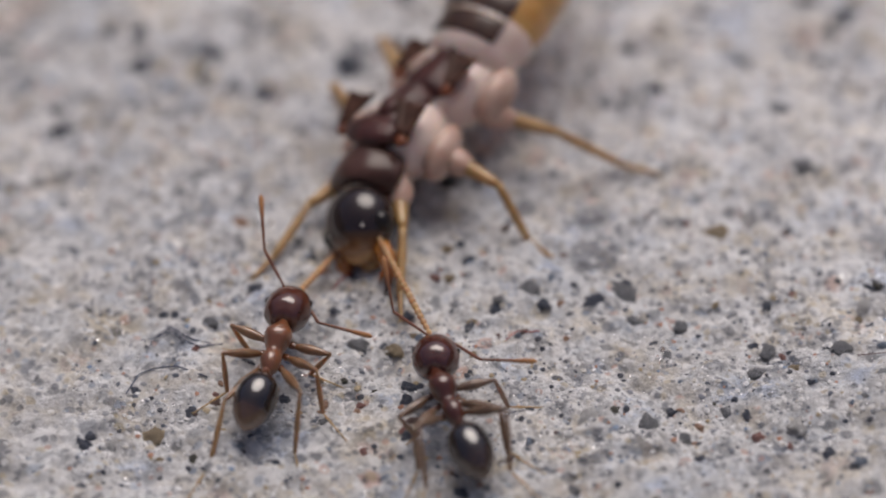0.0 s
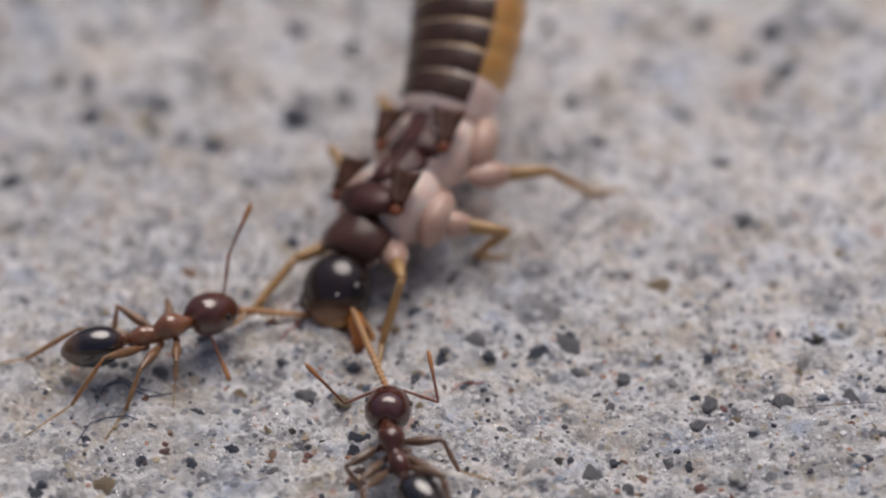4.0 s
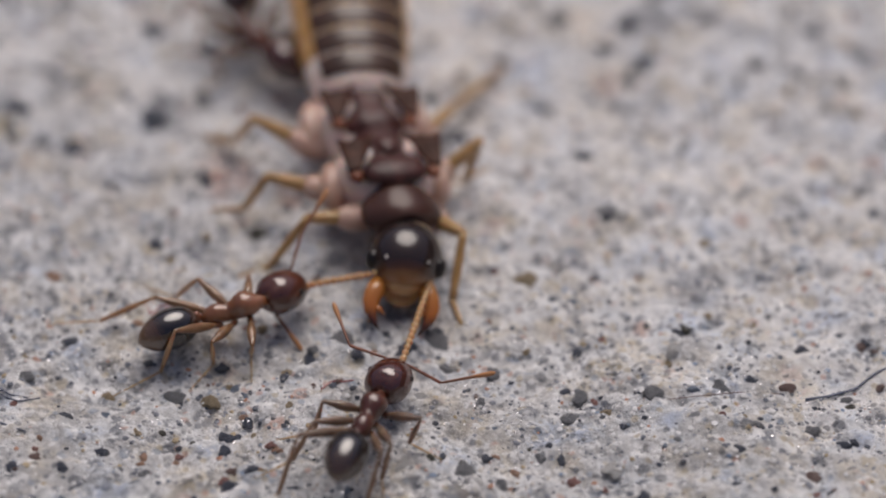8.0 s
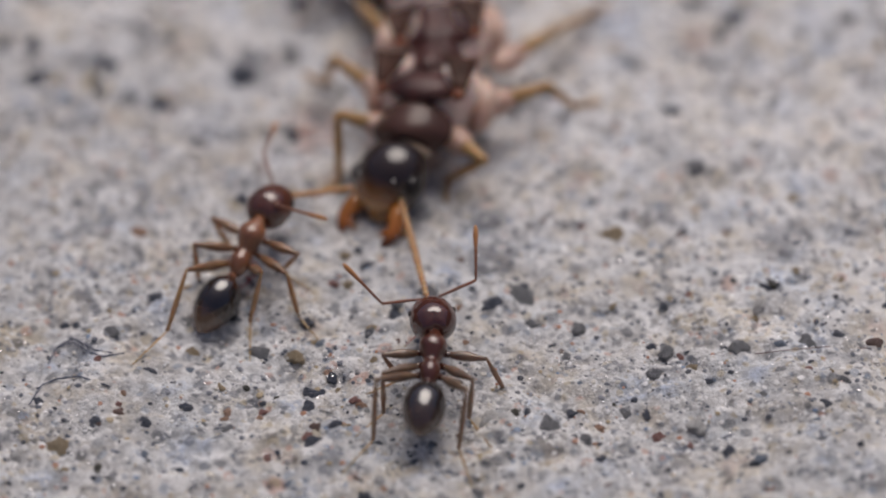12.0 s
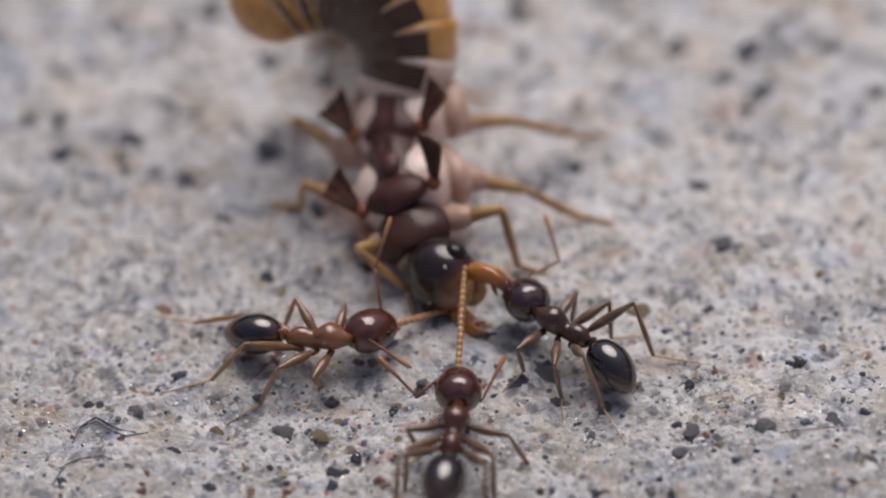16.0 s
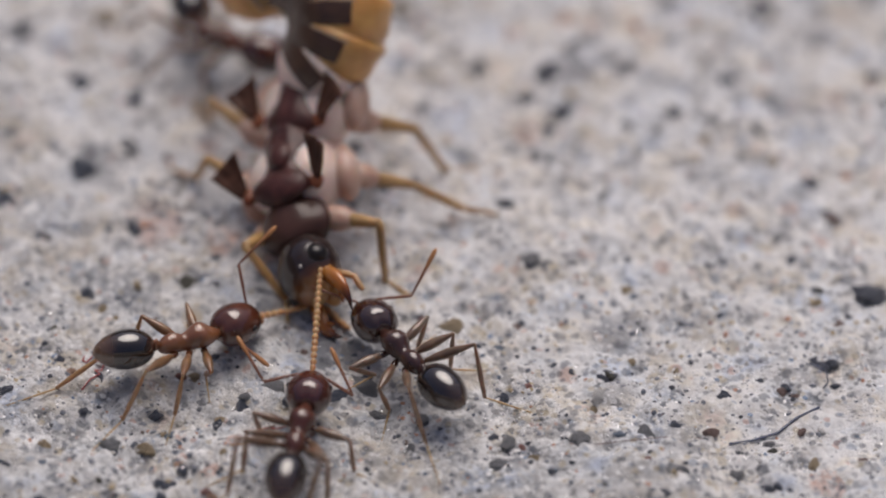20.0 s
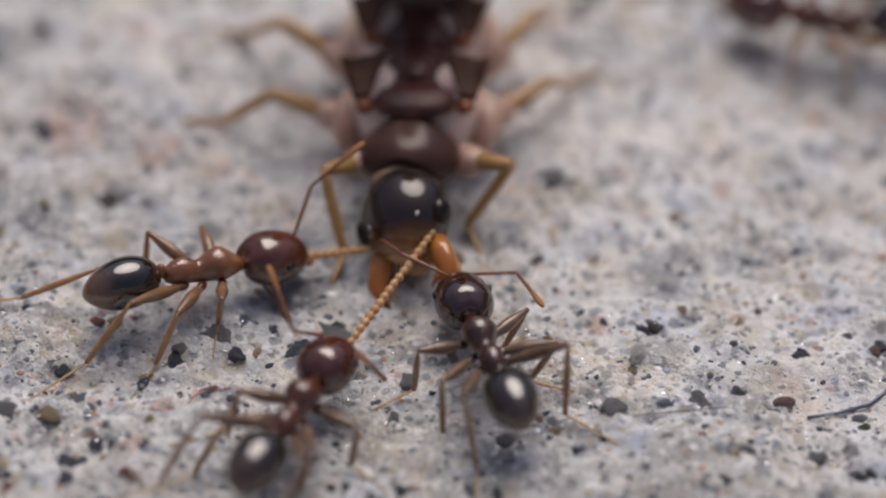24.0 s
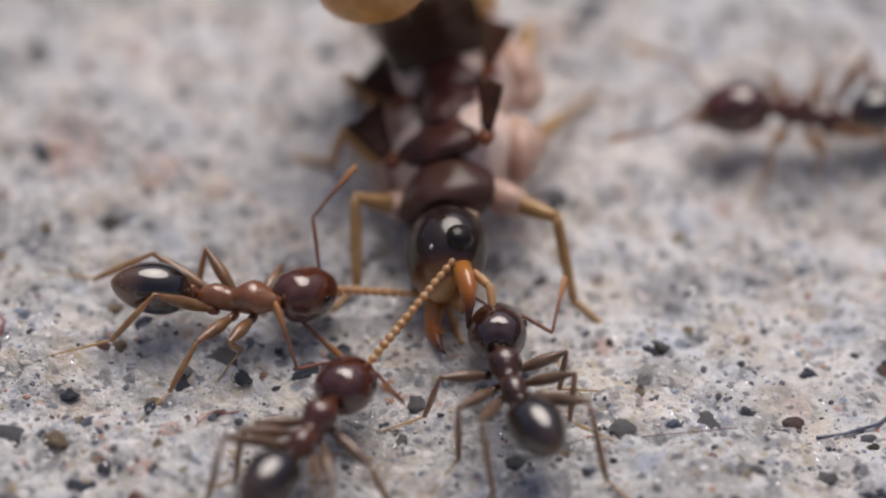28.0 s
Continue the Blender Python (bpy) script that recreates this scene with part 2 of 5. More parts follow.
# ---- the ground: a weathered slab of sandy concrete ----
def lattice(x, y, cell, seed):
    """Smooth random heights from -1 to 1 on a grid of that cell."""
    g = np.random.RandomState(seed).uniform(-1, 1, (512, 512))
    u, v = x / cell + 200.3, y / cell + 200.7
    i, j = np.floor(u).astype(int), np.floor(v).astype(int)
    a, b = u - i, v - j
    a, b = a * a * (3 - 2 * a), b * b * (3 - 2 * b)
    i, j = i % 511, j % 511
    return (g[i, j] * (1 - a) + g[i + 1, j] * a) * (1 - b) + (g[i, j + 1] * (1 - a) + g[i + 1, j + 1] * a) * b


PITS = [(-1.86, 0.06, 0.30, 0.16), (6.90, 2.13, 0.22, 0.08)]


def ground_height(x, y):
    x, y = np.asarray(x, float), np.asarray(y, float)
    h = 0.09 * lattice(x, y, 2.3, 1) + 0.06 * lattice(x, y, 0.8, 2) + 0.065 * lattice(x, y, 0.33, 3) + 0.045 * lattice(x, y, 0.14, 4) - 0.05
    for px, py, r, d in PITS:
        h = h - d * np.exp(-((x - px) ** 2 + ((y - py) * 1.1) ** 2) / (r * r) * 1.6)
    return h


def stone_material():
    m, n, l, b = shader("slab_stone", 0.7)
    c = n.new("ShaderNodeTexCoord").outputs["Object"]
    big, mid, fine, dust = noise_node(n, l, 330, 5, 0.62, c), noise_node(n, l, 1700, 5, 0.7, c), noise_node(n, l, 7500, 5, 0.72, c), noise_node(n, l, 22000, 3, 0.7, c)
    base = ramp(n, l, mid.outputs["Fac"], [(0.31, (0.26, 0.255, 0.255)), (0.43, (0.47, 0.46, 0.45)), (0.55, (0.64, 0.63, 0.615)), (0.72, (0.86, 0.85, 0.835))]).outputs[0]
    base = mixer(n, l, ramp(n, l, big.outputs["Fac"], [(0.40, (0, 0, 0)), (0.60, (0.7, 0.7, 0.7))]).outputs[0], base, (0.60, 0.59, 0.575))
    base = mixer(n, l, 0.46, base, ramp(n, l, fine.outputs["Fac"], [(0.34, (0.24, 0.238, 0.24)), (0.46, (0.55, 0.54, 0.525)), (0.62, (0.92, 0.91, 0.895))]).outputs[0])
    base = mixer(n, l, 0.4, base, ramp(n, l, dust.outputs["Fac"], [(0.3, (0.36, 0.36, 0.36)), (0.7, (0.68, 0.675, 0.67))]).outputs[0], "OVERLAY")
    # where the cement skin is whole it is paler and smoother; elsewhere the sand shows
    place = n.new("ShaderNodeSeparateXYZ")
    l.new(c, place.inputs[0])
    ragged = noise_node(n, l, 420, 4, 0.6, c)
    lean = n.new("ShaderNodeMath")
    lean.operation = "MULTIPLY_ADD"
    l.new(place.outputs[0], lean.inputs[0])
    lean.inputs[1].default_value = 0.8
    l.new(place.outputs[1], lean.inputs[2])
    edge_noise = n.new("ShaderNodeMath")
    edge_noise.operation = "MULTIPLY_ADD"
    l.new(ragged.outputs["Fac"], edge_noise.inputs[0])
    edge_noise.inputs[1].default_value = 0.0085
    l.new(lean.outputs[0], edge_noise.inputs[2])
    skin = n.new("ShaderNodeMapRange")
    skin.interpolation_type = "SMOOTHSTEP"
    l.new(edge_noise.outputs[0], skin.inputs["Value"])
    skin.inputs["From Min"].default_value, skin.inputs["From Max"].default_value = 0.0020, 0.0062
    base = mixer(n, l, mixer(n, l, skin.outputs[0], (0.0, 0.0, 0.0), (0.86, 0.86, 0.86)), base, ramp(n, l, mid.outputs["Fac"], [(0.34, (0.68, 0.67, 0.665)), (0.52, (0.83, 0.82, 0.805)), (0.7, (0.88, 0.87, 0.86))]).outputs[0])
    # broad grey stains
    stain = noise_node(n, l, 560, 4, 0.6, c)
    base = mixer(n, l, ramp(n, l, stain.outputs["Fac"], [(0.50, (0, 0, 0)), (0.66, (0.36, 0.36, 0.36))]).outputs[0], base, (0.27, 0.268, 0.27))
    # patches of bluish, tan and pinkish cement
    hue = noise_node(n, l, 1100, 4, 0.6, c)
    base = mixer(n, l, 0.8, base, ramp(n, l, hue.outputs["Fac"], [(0.30, (0.66, 0.78, 1.0)), (0.42, (0.92, 0.96, 1.0)), (0.52, (1.0, 1.0, 1.0)), (0.62, (1.0, 0.94, 0.82)), (0.72, (1.0, 0.80, 0.73))]).outputs[0], "MULTIPLY")
    # grains of sand set in the cement, each with a colour of its own, ragged at the edge
    gather = noise_node(n, l, 800, 3, 0.6, c)
    for scale, reach, share in ((750.0, 0.10, 0.36), (1300.0, 0.14, 0.55), (2600.0, 0.16, 0.75), (5000.0, 0.20, 0.8), (9000.0, 0.24, 0.8)):
        warp = noise_node(n, l, scale * 1.3, 4, 0.7, c)
        add = n.new("ShaderNodeVectorMath")
        add.operation = "MULTIPLY_ADD"
        l.new(warp.outputs["Color"], add.inputs[0])
        add.inputs[1].default_value = (0.45 / scale,) * 3
        l.new(c, add.inputs[2])
        v = n.new("ShaderNodeTexVoronoi")
        v.inputs["Scale"].default_value = scale
        l.new(add.outputs[0], v.inputs["Vector"])
        s = n.new("ShaderNodeSeparateColor")
        l.new(v.outputs["Color"], s.inputs[0])
        tint = ramp(n, l, s.outputs[0], [(0.0, (0.035, 0.042, 0.06)), (0.13, (0.085, 0.10, 0.135)), (0.28, (0.22, 0.23, 0.25)), (0.40, (0.42, 0.42, 0.42)), (0.47, (0.25, 0.31, 0.40)), (0.52, (0.46, 0.38, 0.24)), (0.59, (0.54, 0.30, 0.22)), (0.635, (0.86, 0.855, 0.845))], "CONSTANT").outputs[0]
        edge = n.new("ShaderNodeMapRange")
        edge.interpolation_type = "SMOOTHSTEP"
        l.new(v.outputs["Distance"], edge.inputs["Value"])
        edge.inputs["From Min"].default_value, edge.inputs["From Max"].default_value = reach + 0.12, reach + 0.32
        edge.inputs["To Min"].default_value, edge.inputs["To Max"].default_value = 0.85, 0.0
        pick = n.new("ShaderNodeMath")
        pick.operation = "LESS_THAN"
        l.new(s.outputs[1], pick.inputs[0])
        most = n.new("ShaderNodeMapRange")
        l.new(gather.outputs["Fac"], most.inputs["Value"])
        most.inputs["From Min"].default_value, most.inputs["From Max"].default_value = 0.38, 0.64
        most.inputs["To Min"].default_value, most.inputs["To Max"].default_value = 0.3 * share, share
        l.new(most.outputs[0], pick.inputs[1])
        both = n.new("ShaderNodeMath")
        both.operation = "MULTIPLY"
        l.new(edge.outputs[0], both.inputs[0])
        l.new(pick.outputs[0], both.inputs[1])
        base = mixer(n, l, both.outputs[0], base, mixer(n, l, 0.35, tint, base))
    l.new(base, b.inputs["Base Color"])
    add = n.new("ShaderNodeMath")
    l.new(fine.outputs["Fac"], add.inputs[0])
    l.new(mid.outputs["Fac"], add.inputs[1])
    bp = n.new("ShaderNodeBump")
    bp.inputs["Strength"].default_value, bp.inputs["Distance"].default_value = 1.0, 0.00007
    l.new(add.outputs[0], bp.inputs["Height"])
    l.new(bp.outputs[0], b.inputs["Normal"])
    return m


def grain_material(name, rnd):
    m, n, l, b = shader(name, 0.45)
    if rnd == "object":
        r = n.new("ShaderNodeObjectInfo").outputs["Random"]
    else:
        r = n.new("ShaderNodeNewGeometry").outputs["Random Per Island"]
    tint = ramp(n, l, r, [(0.0, (0.05, 0.055, 0.07)), (0.06, (0.10, 0.112, 0.14)), (0.14, (0.24, 0.25, 0.28)), (0.22, (0.22, 0.225, 0.235)), (0.30, (0.42, 0.415, 0.41)), (0.40, (0.66, 0.655, 0.645)), (0.84, (0.56, 0.53, 0.48)), (0.90, (0.42, 0.34, 0.22)), (0.93, (0.24, 0.31, 0.42)), (0.95, (0.46, 0.25, 0.17)), (0.975, (0.86, 0.855, 0.85))], "CONSTANT").outputs[0]
    f = noise_node(n, l, 14000, 4, 0.7, n.new("ShaderNodeTexCoord").outputs["Object"])
    l.new(mixer(n, l, 0.5, tint, mixer(n, l, f.outputs["Fac"], (0.25, 0.25, 0.25), (0.9, 0.9, 0.9)), "OVERLAY"), b.inputs["Base Color"])
    g = ramp(n, l, r, [(0.0, (0.5, 0.5, 0.5)), (0.5, (0.3, 0.3, 0.3)), (0.7, (0.6, 0.6, 0.6)), (1.0, (0.12, 0.12, 0.12))])
    l.new(g.outputs[0], b.inputs["Roughness"])
    bp = n.new("ShaderNodeBump")
    bp.inputs["Strength"].default_value, bp.inputs["Distance"].default_value = 0.5, 0.00003
    l.new(f.outputs["Fac"], bp.inputs["Height"])
    l.new(bp.outputs[0], b.inputs["Normal"])
    return m


def tinted_grain(name, dark, light, rough=0.45):
    return cuticle(name, dark, light, rough, scale=8000, coat=0.25, bump=1.0, sculpt=True)


STONE = stone_material()
GX0, GX1, GY0, GY1, GSTEP = -9.0, 10.0, -8.5, 11.0, 0.052
gx = np.arange(GX0, GX1 + 0.01, GSTEP)
gy = np.arange(GY0, GY1 + 0.01, GSTEP)
X, Y = np.meshgrid(gx, gy, indexing="ij")
Z = ground_height(X, Y)
edge_fade = np.clip(np.minimum.reduce([X - gx[0], gx[-1] - X, Y - gy[0], gy[-1] - Y]) / 1.0, 0, 1)
Z = Z * edge_fade
NX, NY = X.shape
verts = np.stack([X, Y, Z], -1).reshape(-1, 3)
ids = np.arange(NX * NY).reshape(NX, NY)
quads = np.stack([ids[:-1, :-1], ids[1:, :-1], ids[1:, 1:], ids[:-1, 1:]], -1).reshape(-1, 4)
far = 5000.0
rim = [(gx[0], gy[0], 0), (gx[-1], gy[0], 0), (gx[-1], gy[-1], 0), (gx[0], gy[-1], 0), (-far, -far, 0), (far, -far, 0), (far, far, 0), (-far, far, 0)]
k0 = len(verts)
verts = np.vstack([verts, rim])
faces = quads.tolist() + [[k0 + i, k0 + 4 + i, k0 + 4 + (i + 1) % 4, k0 + (i + 1) % 4] for i in range(4)]
me = bpy.data.meshes.new("ground")
me.from_pydata((verts * MM).tolist(), [], faces)
me.materials.append(STONE)
for p in me.polygons:
    p.use_smooth = True
ground = tagged(new("ground", me), "pale grey sandy concrete slab with embedded coloured grains", "ground", kind="structure")


# ---- added walls out of view, open above: they bound the sky that the shiny bodies reflect ----
def unseen_wall(name, x0, x1, y0, y1, height, label, base=-0.02):
    bm = bmesh.new()
    bmesh.ops.create_cube(bm, size=1.0)
    for v in bm.verts:
        v.co = Vector(((x0, x1)[v.co.x > 0], (y0, y1)[v.co.y > 0], (base, height)[v.co.z > 0])) * 1000
    return tagged(part(name, bm, PLASTER, None, smooth=False), label, "wall", kind="structure")


# mottled grey for the added walls; its tone sets their fill and reflections
PLASTER, pn, pl, pb = shader("unseen_wall_render", 0.8)
pc = pn.new("ShaderNodeTexCoord").outputs["Object"]
coarse, gritty = noise_node(pn, pl, 1.4, 5, 0.6, pc), noise_node(pn, pl, 60, 4, 0.6, pc)
pl.new(mixer(pn, pl, 0.3, ramp(pn, pl, coarse.outputs["Fac"], [(0.3, (0.20, 0.185, 0.17)), (0.7, (0.34, 0.32, 0.30))]).outputs[0], mixer(pn, pl, gritty.outputs["Fac"], (0.12, 0.12, 0.12), (0.40, 0.38, 0.36))), pb.inputs["Base Color"])
unseen_wall("wall_south", -6.3, 5.3, -2.8, -2.5, 1.5, "unseen grey wall added to shape light and reflections")
unseen_wall("wall_east", 5.0, 5.3, -2.5, 3.4, 2.6, "unseen grey wall added to shape light and reflections")
unseen_wall("wall_west", -6.3, -6.0, -2.5, 3.4, 2.6, "unseen grey wall added to shape light and reflections")
unseen_wall("wall_north", -6.3, 5.3, 3.4, 3.7, 1.5, "unseen grey wall added to shape light and reflections")


# ---- grains of sand that stand proud of the slab ----
def lump(seed, level=1):
    """An angular, uneven grain of unit radius."""
    bm = bmesh.new()
    bmesh.ops.create_icosphere(bm, subdivisions=level, radius=1.0)
    for v in bm.verts:
        k = 1 + 0.45 * noise.noise(v.co * 1.3 + Vector((seed * 7.1, seed * 3.3, 0))) + 0.25 * noise.noise(v.co * 3.4 + Vector((0, seed * 5.3, seed * 2.1)))
        v.co = Vector((v.co.x * k, v.co.y * k * 0.85, v.co.z * k * 0.7))
    return bm


def grain_mesh(seed, material, level=3):
    bm = lump(seed, level)
    me = bpy.data.meshes.new("grain")
    bm.to_mesh(me)
    bm.free()
    for p in me.polygons:
        p.use_smooth = True
    me.materials.append(material)
    return me


GRAIN_SKINS = {
    "dark": tinted_grain("slate_grain", (0.018, 0.024, 0.036), (0.15, 0.17, 0.225), 0.32),
    "grey": tinted_grain("grey_grain", (0.10, 0.105, 0.115), (0.36, 0.365, 0.38), 0.4),
    "tan": tinted_grain("tan_grain", (0.27, 0.20, 0.11), (0.46, 0.37, 0.25), 0.5),
    "rust": tinted_grain("rusty_grain", (0.36, 0.19, 0.12), (0.54, 0.36, 0.26), 0.5),
    "red": tinted_grain("red_grain", (0.18, 0.075, 0.065), (0.40, 0.20, 0.17), 0.5),
    # dark olive for a few stray grains and for the shade in the pit
    "olive_pit_shade": tinted_grain("olive_grain_and_pit_shade", (0.035, 0.033, 0.025), (0.12, 0.115, 0.09), 0.6),
    "umber": tinted_grain("umber_grain", (0.12, 0.07, 0.06), (0.28, 0.19, 0.165), 0.5),
    "blue": tinted_grain("blue_grey_grain", (0.10, 0.14, 0.21), (0.36, 0.42, 0.50), 0.4),
    "pale": tinted_grain("pale_quartz_grain", (0.55, 0.54, 0.52), (0.8, 0.79, 0.77), 0.15),
}
GRAIN_MESHES = {k: [grain_mesh(i + 5 * j, m) for i in range(5)] for j, (k, m) in enumerate(GRAIN_SKINS.items())}
GRAIN_PLAN = {
    "dark": [(6.80, -2.38, 0.17), (6.60, -2.28, 0.13), (6.84, -2.74, 0.12), (5.78, -2.72, 0.08), (2.29, -2.72, 0.13), (-1.24, -2.71, 0.14), (1.28, -5.52, 0.12), (5.25, -2.99, 0.10), (-2.39, -3.99, 0.17), (-2.51, 1.14, 0.17), (3.05, -2.14, 0.08), (3.67, -2.55, 0.10), (-1.38, 0.42, 0.12), (-2.43, -4.93, 0.17), (-4.05, -4.19, 0.12), (6.61, -0.21, 0.15), (2.68, 1.15, 0.14), (2.92, -0.17, 0.16), (-3.20, 2.32, 0.20), (3.78, 3.03, 0.14), (3.68, 4.15, 0.17), (3.51, 2.82, 0.15), (2.76, 1.21, 0.16), (-7.04, 1.27, 0.20), (-6.64, -5.60, 0.11), (5.61, -4.72, 0.13), (2.69, -1.26, 0.09), (4.85, 0.35, 0.10), (5.38, -0.28, 0.10), (5.28, -2.97, 0.10), (2.77, -4.19, 0.08), (3.06, -4.12, 0.06)] + [(5.75, -4.68, 0.10), (4.59, -5.59, 0.07), (2.93, -5.52, 0.13), (-2.43, -4.31, 0.13), (-5.21, -4.38, 0.15), (-4.58, -4.40, 0.12), (-4.52, -3.49, 0.12), (-4.39, -2.14, 0.13), (4.10, -5.47, 0.08), (-3.37, -2.57, 0.10), (-1.70, -1.36, 0.10), (1.29, -1.00, 0.08), (6.68, -2.45, 0.20), (6.13, -2.75, 0.14), (5.62, -0.24, 0.10), (2.95, -0.10, 0.11), (3.17, -0.17, 0.08), (7.04, 1.32, 0.20), (5.40, 2.99, 0.12), (6.22, -2.92, 0.08), (7.60, -1.03, 0.32), (5.53, 5.33, 0.20), (7.17, -1.52, 0.09), (1.93, -0.78, 0.08), (2.61, 1.17, 0.10), (-6.53, -4.73, 0.12), (2.26, -2.72, 0.11), (-1.78, -5.95, 0.14)] + [(-2.39, -4.92, 0.12), (0.41, -2.24, 0.17), (0.10, -2.56, 0.14), (-0.64, -2.63, 0.14), (0.96, -4.58, 0.12), (-5.95, -3.94, 0.13), (-6.58, -4.91, 0.14), (-2.45, -4.37, 0.12), (2.89, -5.60, 0.08), (-1.61, -3.02, 0.10), (2.05, -3.51, 0.12), (-5.92, 2.50, 0.25), (-3.19, 2.42, 0.25), (-4.36, 2.00, 0.30), (3.80, 3.23, 0.20), (-5.99, 2.59, 0.22), (-3.21, 2.38, 0.22), (-5.09, 2.34, 0.15), (-5.57, -2.52, 0.12), (-1.58, -1.70, 0.12), (0.03, -2.59, 0.15), (-0.21, -2.22, 0.08), (-3.03, -3.29, 0.10), (-2.34, -4.04, 0.14), (-2.15, -4.67, 0.16), (0.35, -4.62, 0.10), (5.22, -2.99, 0.08), (3.64, -2.56, 0.06)] + [(1.37, -3.30, 0.05), (-3.23, -0.21, 0.14), (-2.50, 1.18, 0.20)],
    # not a grain: a sunk dark lump that darkens the first pit like shade
    "olive_pit_shade": [(-1.86, 0.06, 0.27)],
    "rust": [(-4.62, -0.76, 0.20), (-3.48, -4.27, 0.10), (-4.86, -3.89, 0.08), (-2.00, -4.66, 0.08), (1.22, -5.15, 0.10), (1.08, -4.61, 0.07), (1.22, -5.16, 0.09), (-3.10, -4.41, 0.08), (-3.54, -4.40, 0.08), (1.73, -1.30, 0.12), (1.27, -4.88, 0.12), (-1.76, -4.36, 0.10)],
    "tan": [(1.72, -1.34, 0.20), (4.19, -0.72, 0.12), (3.46, -3.09, 0.12), (2.57, -3.94, 0.12), (-1.55, -2.92, 0.12), (-2.56, -3.31, 0.17), (-1.55, -3.59, 0.10), (-3.60, -3.84, 0.10), (4.07, -2.21, 0.10), (-3.03, -0.47, 0.12), (-5.69, -4.72, 0.22), (-2.64, -3.28, 0.13), (6.33, -4.26, 0.14), (6.78, -1.20, 0.10), (4.21, -0.72, 0.10), (8.05, 4.31, 0.17), (-2.54, -3.32, 0.15), (-1.98, -4.72, 0.10), (4.21, -0.69, 0.10), (-2.86, -0.78, 0.10), (-2.53, -0.12, 0.10)],
    "red": [(2.04, -5.10, 0.12), (-3.07, -4.30, 0.10), (-1.86, -4.28, 0.10), (-4.92, -4.09, 0.07)],
    "grey": [(5.18, -4.41, 0.15), (4.49, -4.44, 0.10), (4.13, -3.65, 0.16), (3.22, -3.71, 0.18), (2.24, -3.59, 0.17), (-3.51, -4.52, 0.17), (-3.03, -3.22, 0.17), (-5.02, -2.73, 0.18), (1.04, -5.14, 0.20), (1.67, -4.65, 0.12), (0.55, -2.85, 0.14), (0.62, -4.88, 0.20), (2.09, -3.94, 0.15), (-0.40, -6.02, 0.14), (1.12, -3.04, 0.15), (2.94, -0.11, 0.20), (0.44, -2.35, 0.24), (-0.82, -2.40, 0.20), (0.93, -3.61, 0.14), (-1.18, -2.55, 0.12)],
    "umber": [(6.06, -2.80, 0.14), (6.26, -2.93, 0.12), (6.20, -3.66, 0.10), (4.97, -3.70, 0.13), (5.11, -5.32, 0.16), (7.06, -1.69, 0.13), (7.27, 0.49, 0.14), (6.20, 1.09, 0.08)],
    "pale": [(-6.26, -4.87, 0.14), (-3.67, -4.17, 0.06), (3.54, -2.92, 0.14), (2.56, -4.96, 0.20), (-0.13, -4.79, 0.17)],
}
rng = random.Random(4)


def set_grain(mesh, x, y, r, sink=0.35):
    ob = new("grain", mesh)
    ob.parent = ground
    z = float(ground_height(x, y)) + r * (0.45 - sink)
    ob.matrix_basis = Matrix.LocRotScale(Vector((x, y, z)) * MM, Euler((rng.uniform(-0.3, 0.3), rng.uniform(-0.3, 0.3), rng.uniform(0, 6.28))), Vector((r * rng.uniform(0.85, 1.2), r * rng.uniform(0.8, 1.1), r * rng.uniform(0.6, 0.8))) * MM)
    return ob


for kind, spots in GRAIN_PLAN.items():
    for x, y, r in spots:
        set_grain(rng.choice(GRAIN_MESHES[kind]), x, y, r * 0.84, 0.70)
for i in range(90):
    x, y = rng.uniform(-8.0, 9.0), rng.uniform(1.5, 9.5)
    set_grain(rng.choice(GRAIN_MESHES[rng.choice(("dark", "dark", "grey", "grey", "tan"))]), x, y, rng.uniform(0.10, 0.30), 0.8)
for i in range(150):
    x, y = rng.uniform(-6.0, 7.0), rng.uniform(-6.6, -0.8)
    kind = rng.choice(("rust", "tan", "olive_pit_shade", "red", "blue", "blue", "dark", "dark", "grey", "pale", "umber"))
    set_grain(rng.choice(GRAIN_MESHES[kind]), x, y, rng.uniform(0.035, 0.10), 0.72)
MIXED = grain_material("mixed_grain", "object")
MIXED_MESHES = [grain_mesh(40 + i, MIXED) for i in range(8)]
for i in range(70):
    x, y = rng.uniform(-5.5, 6.5), rng.uniform(-6.0, 0.5)
    set_grain(rng.choice(MIXED_MESHES), x, y, rng.choice((0.04, 0.05, 0.06, 0.07, 0.09)), 0.72)


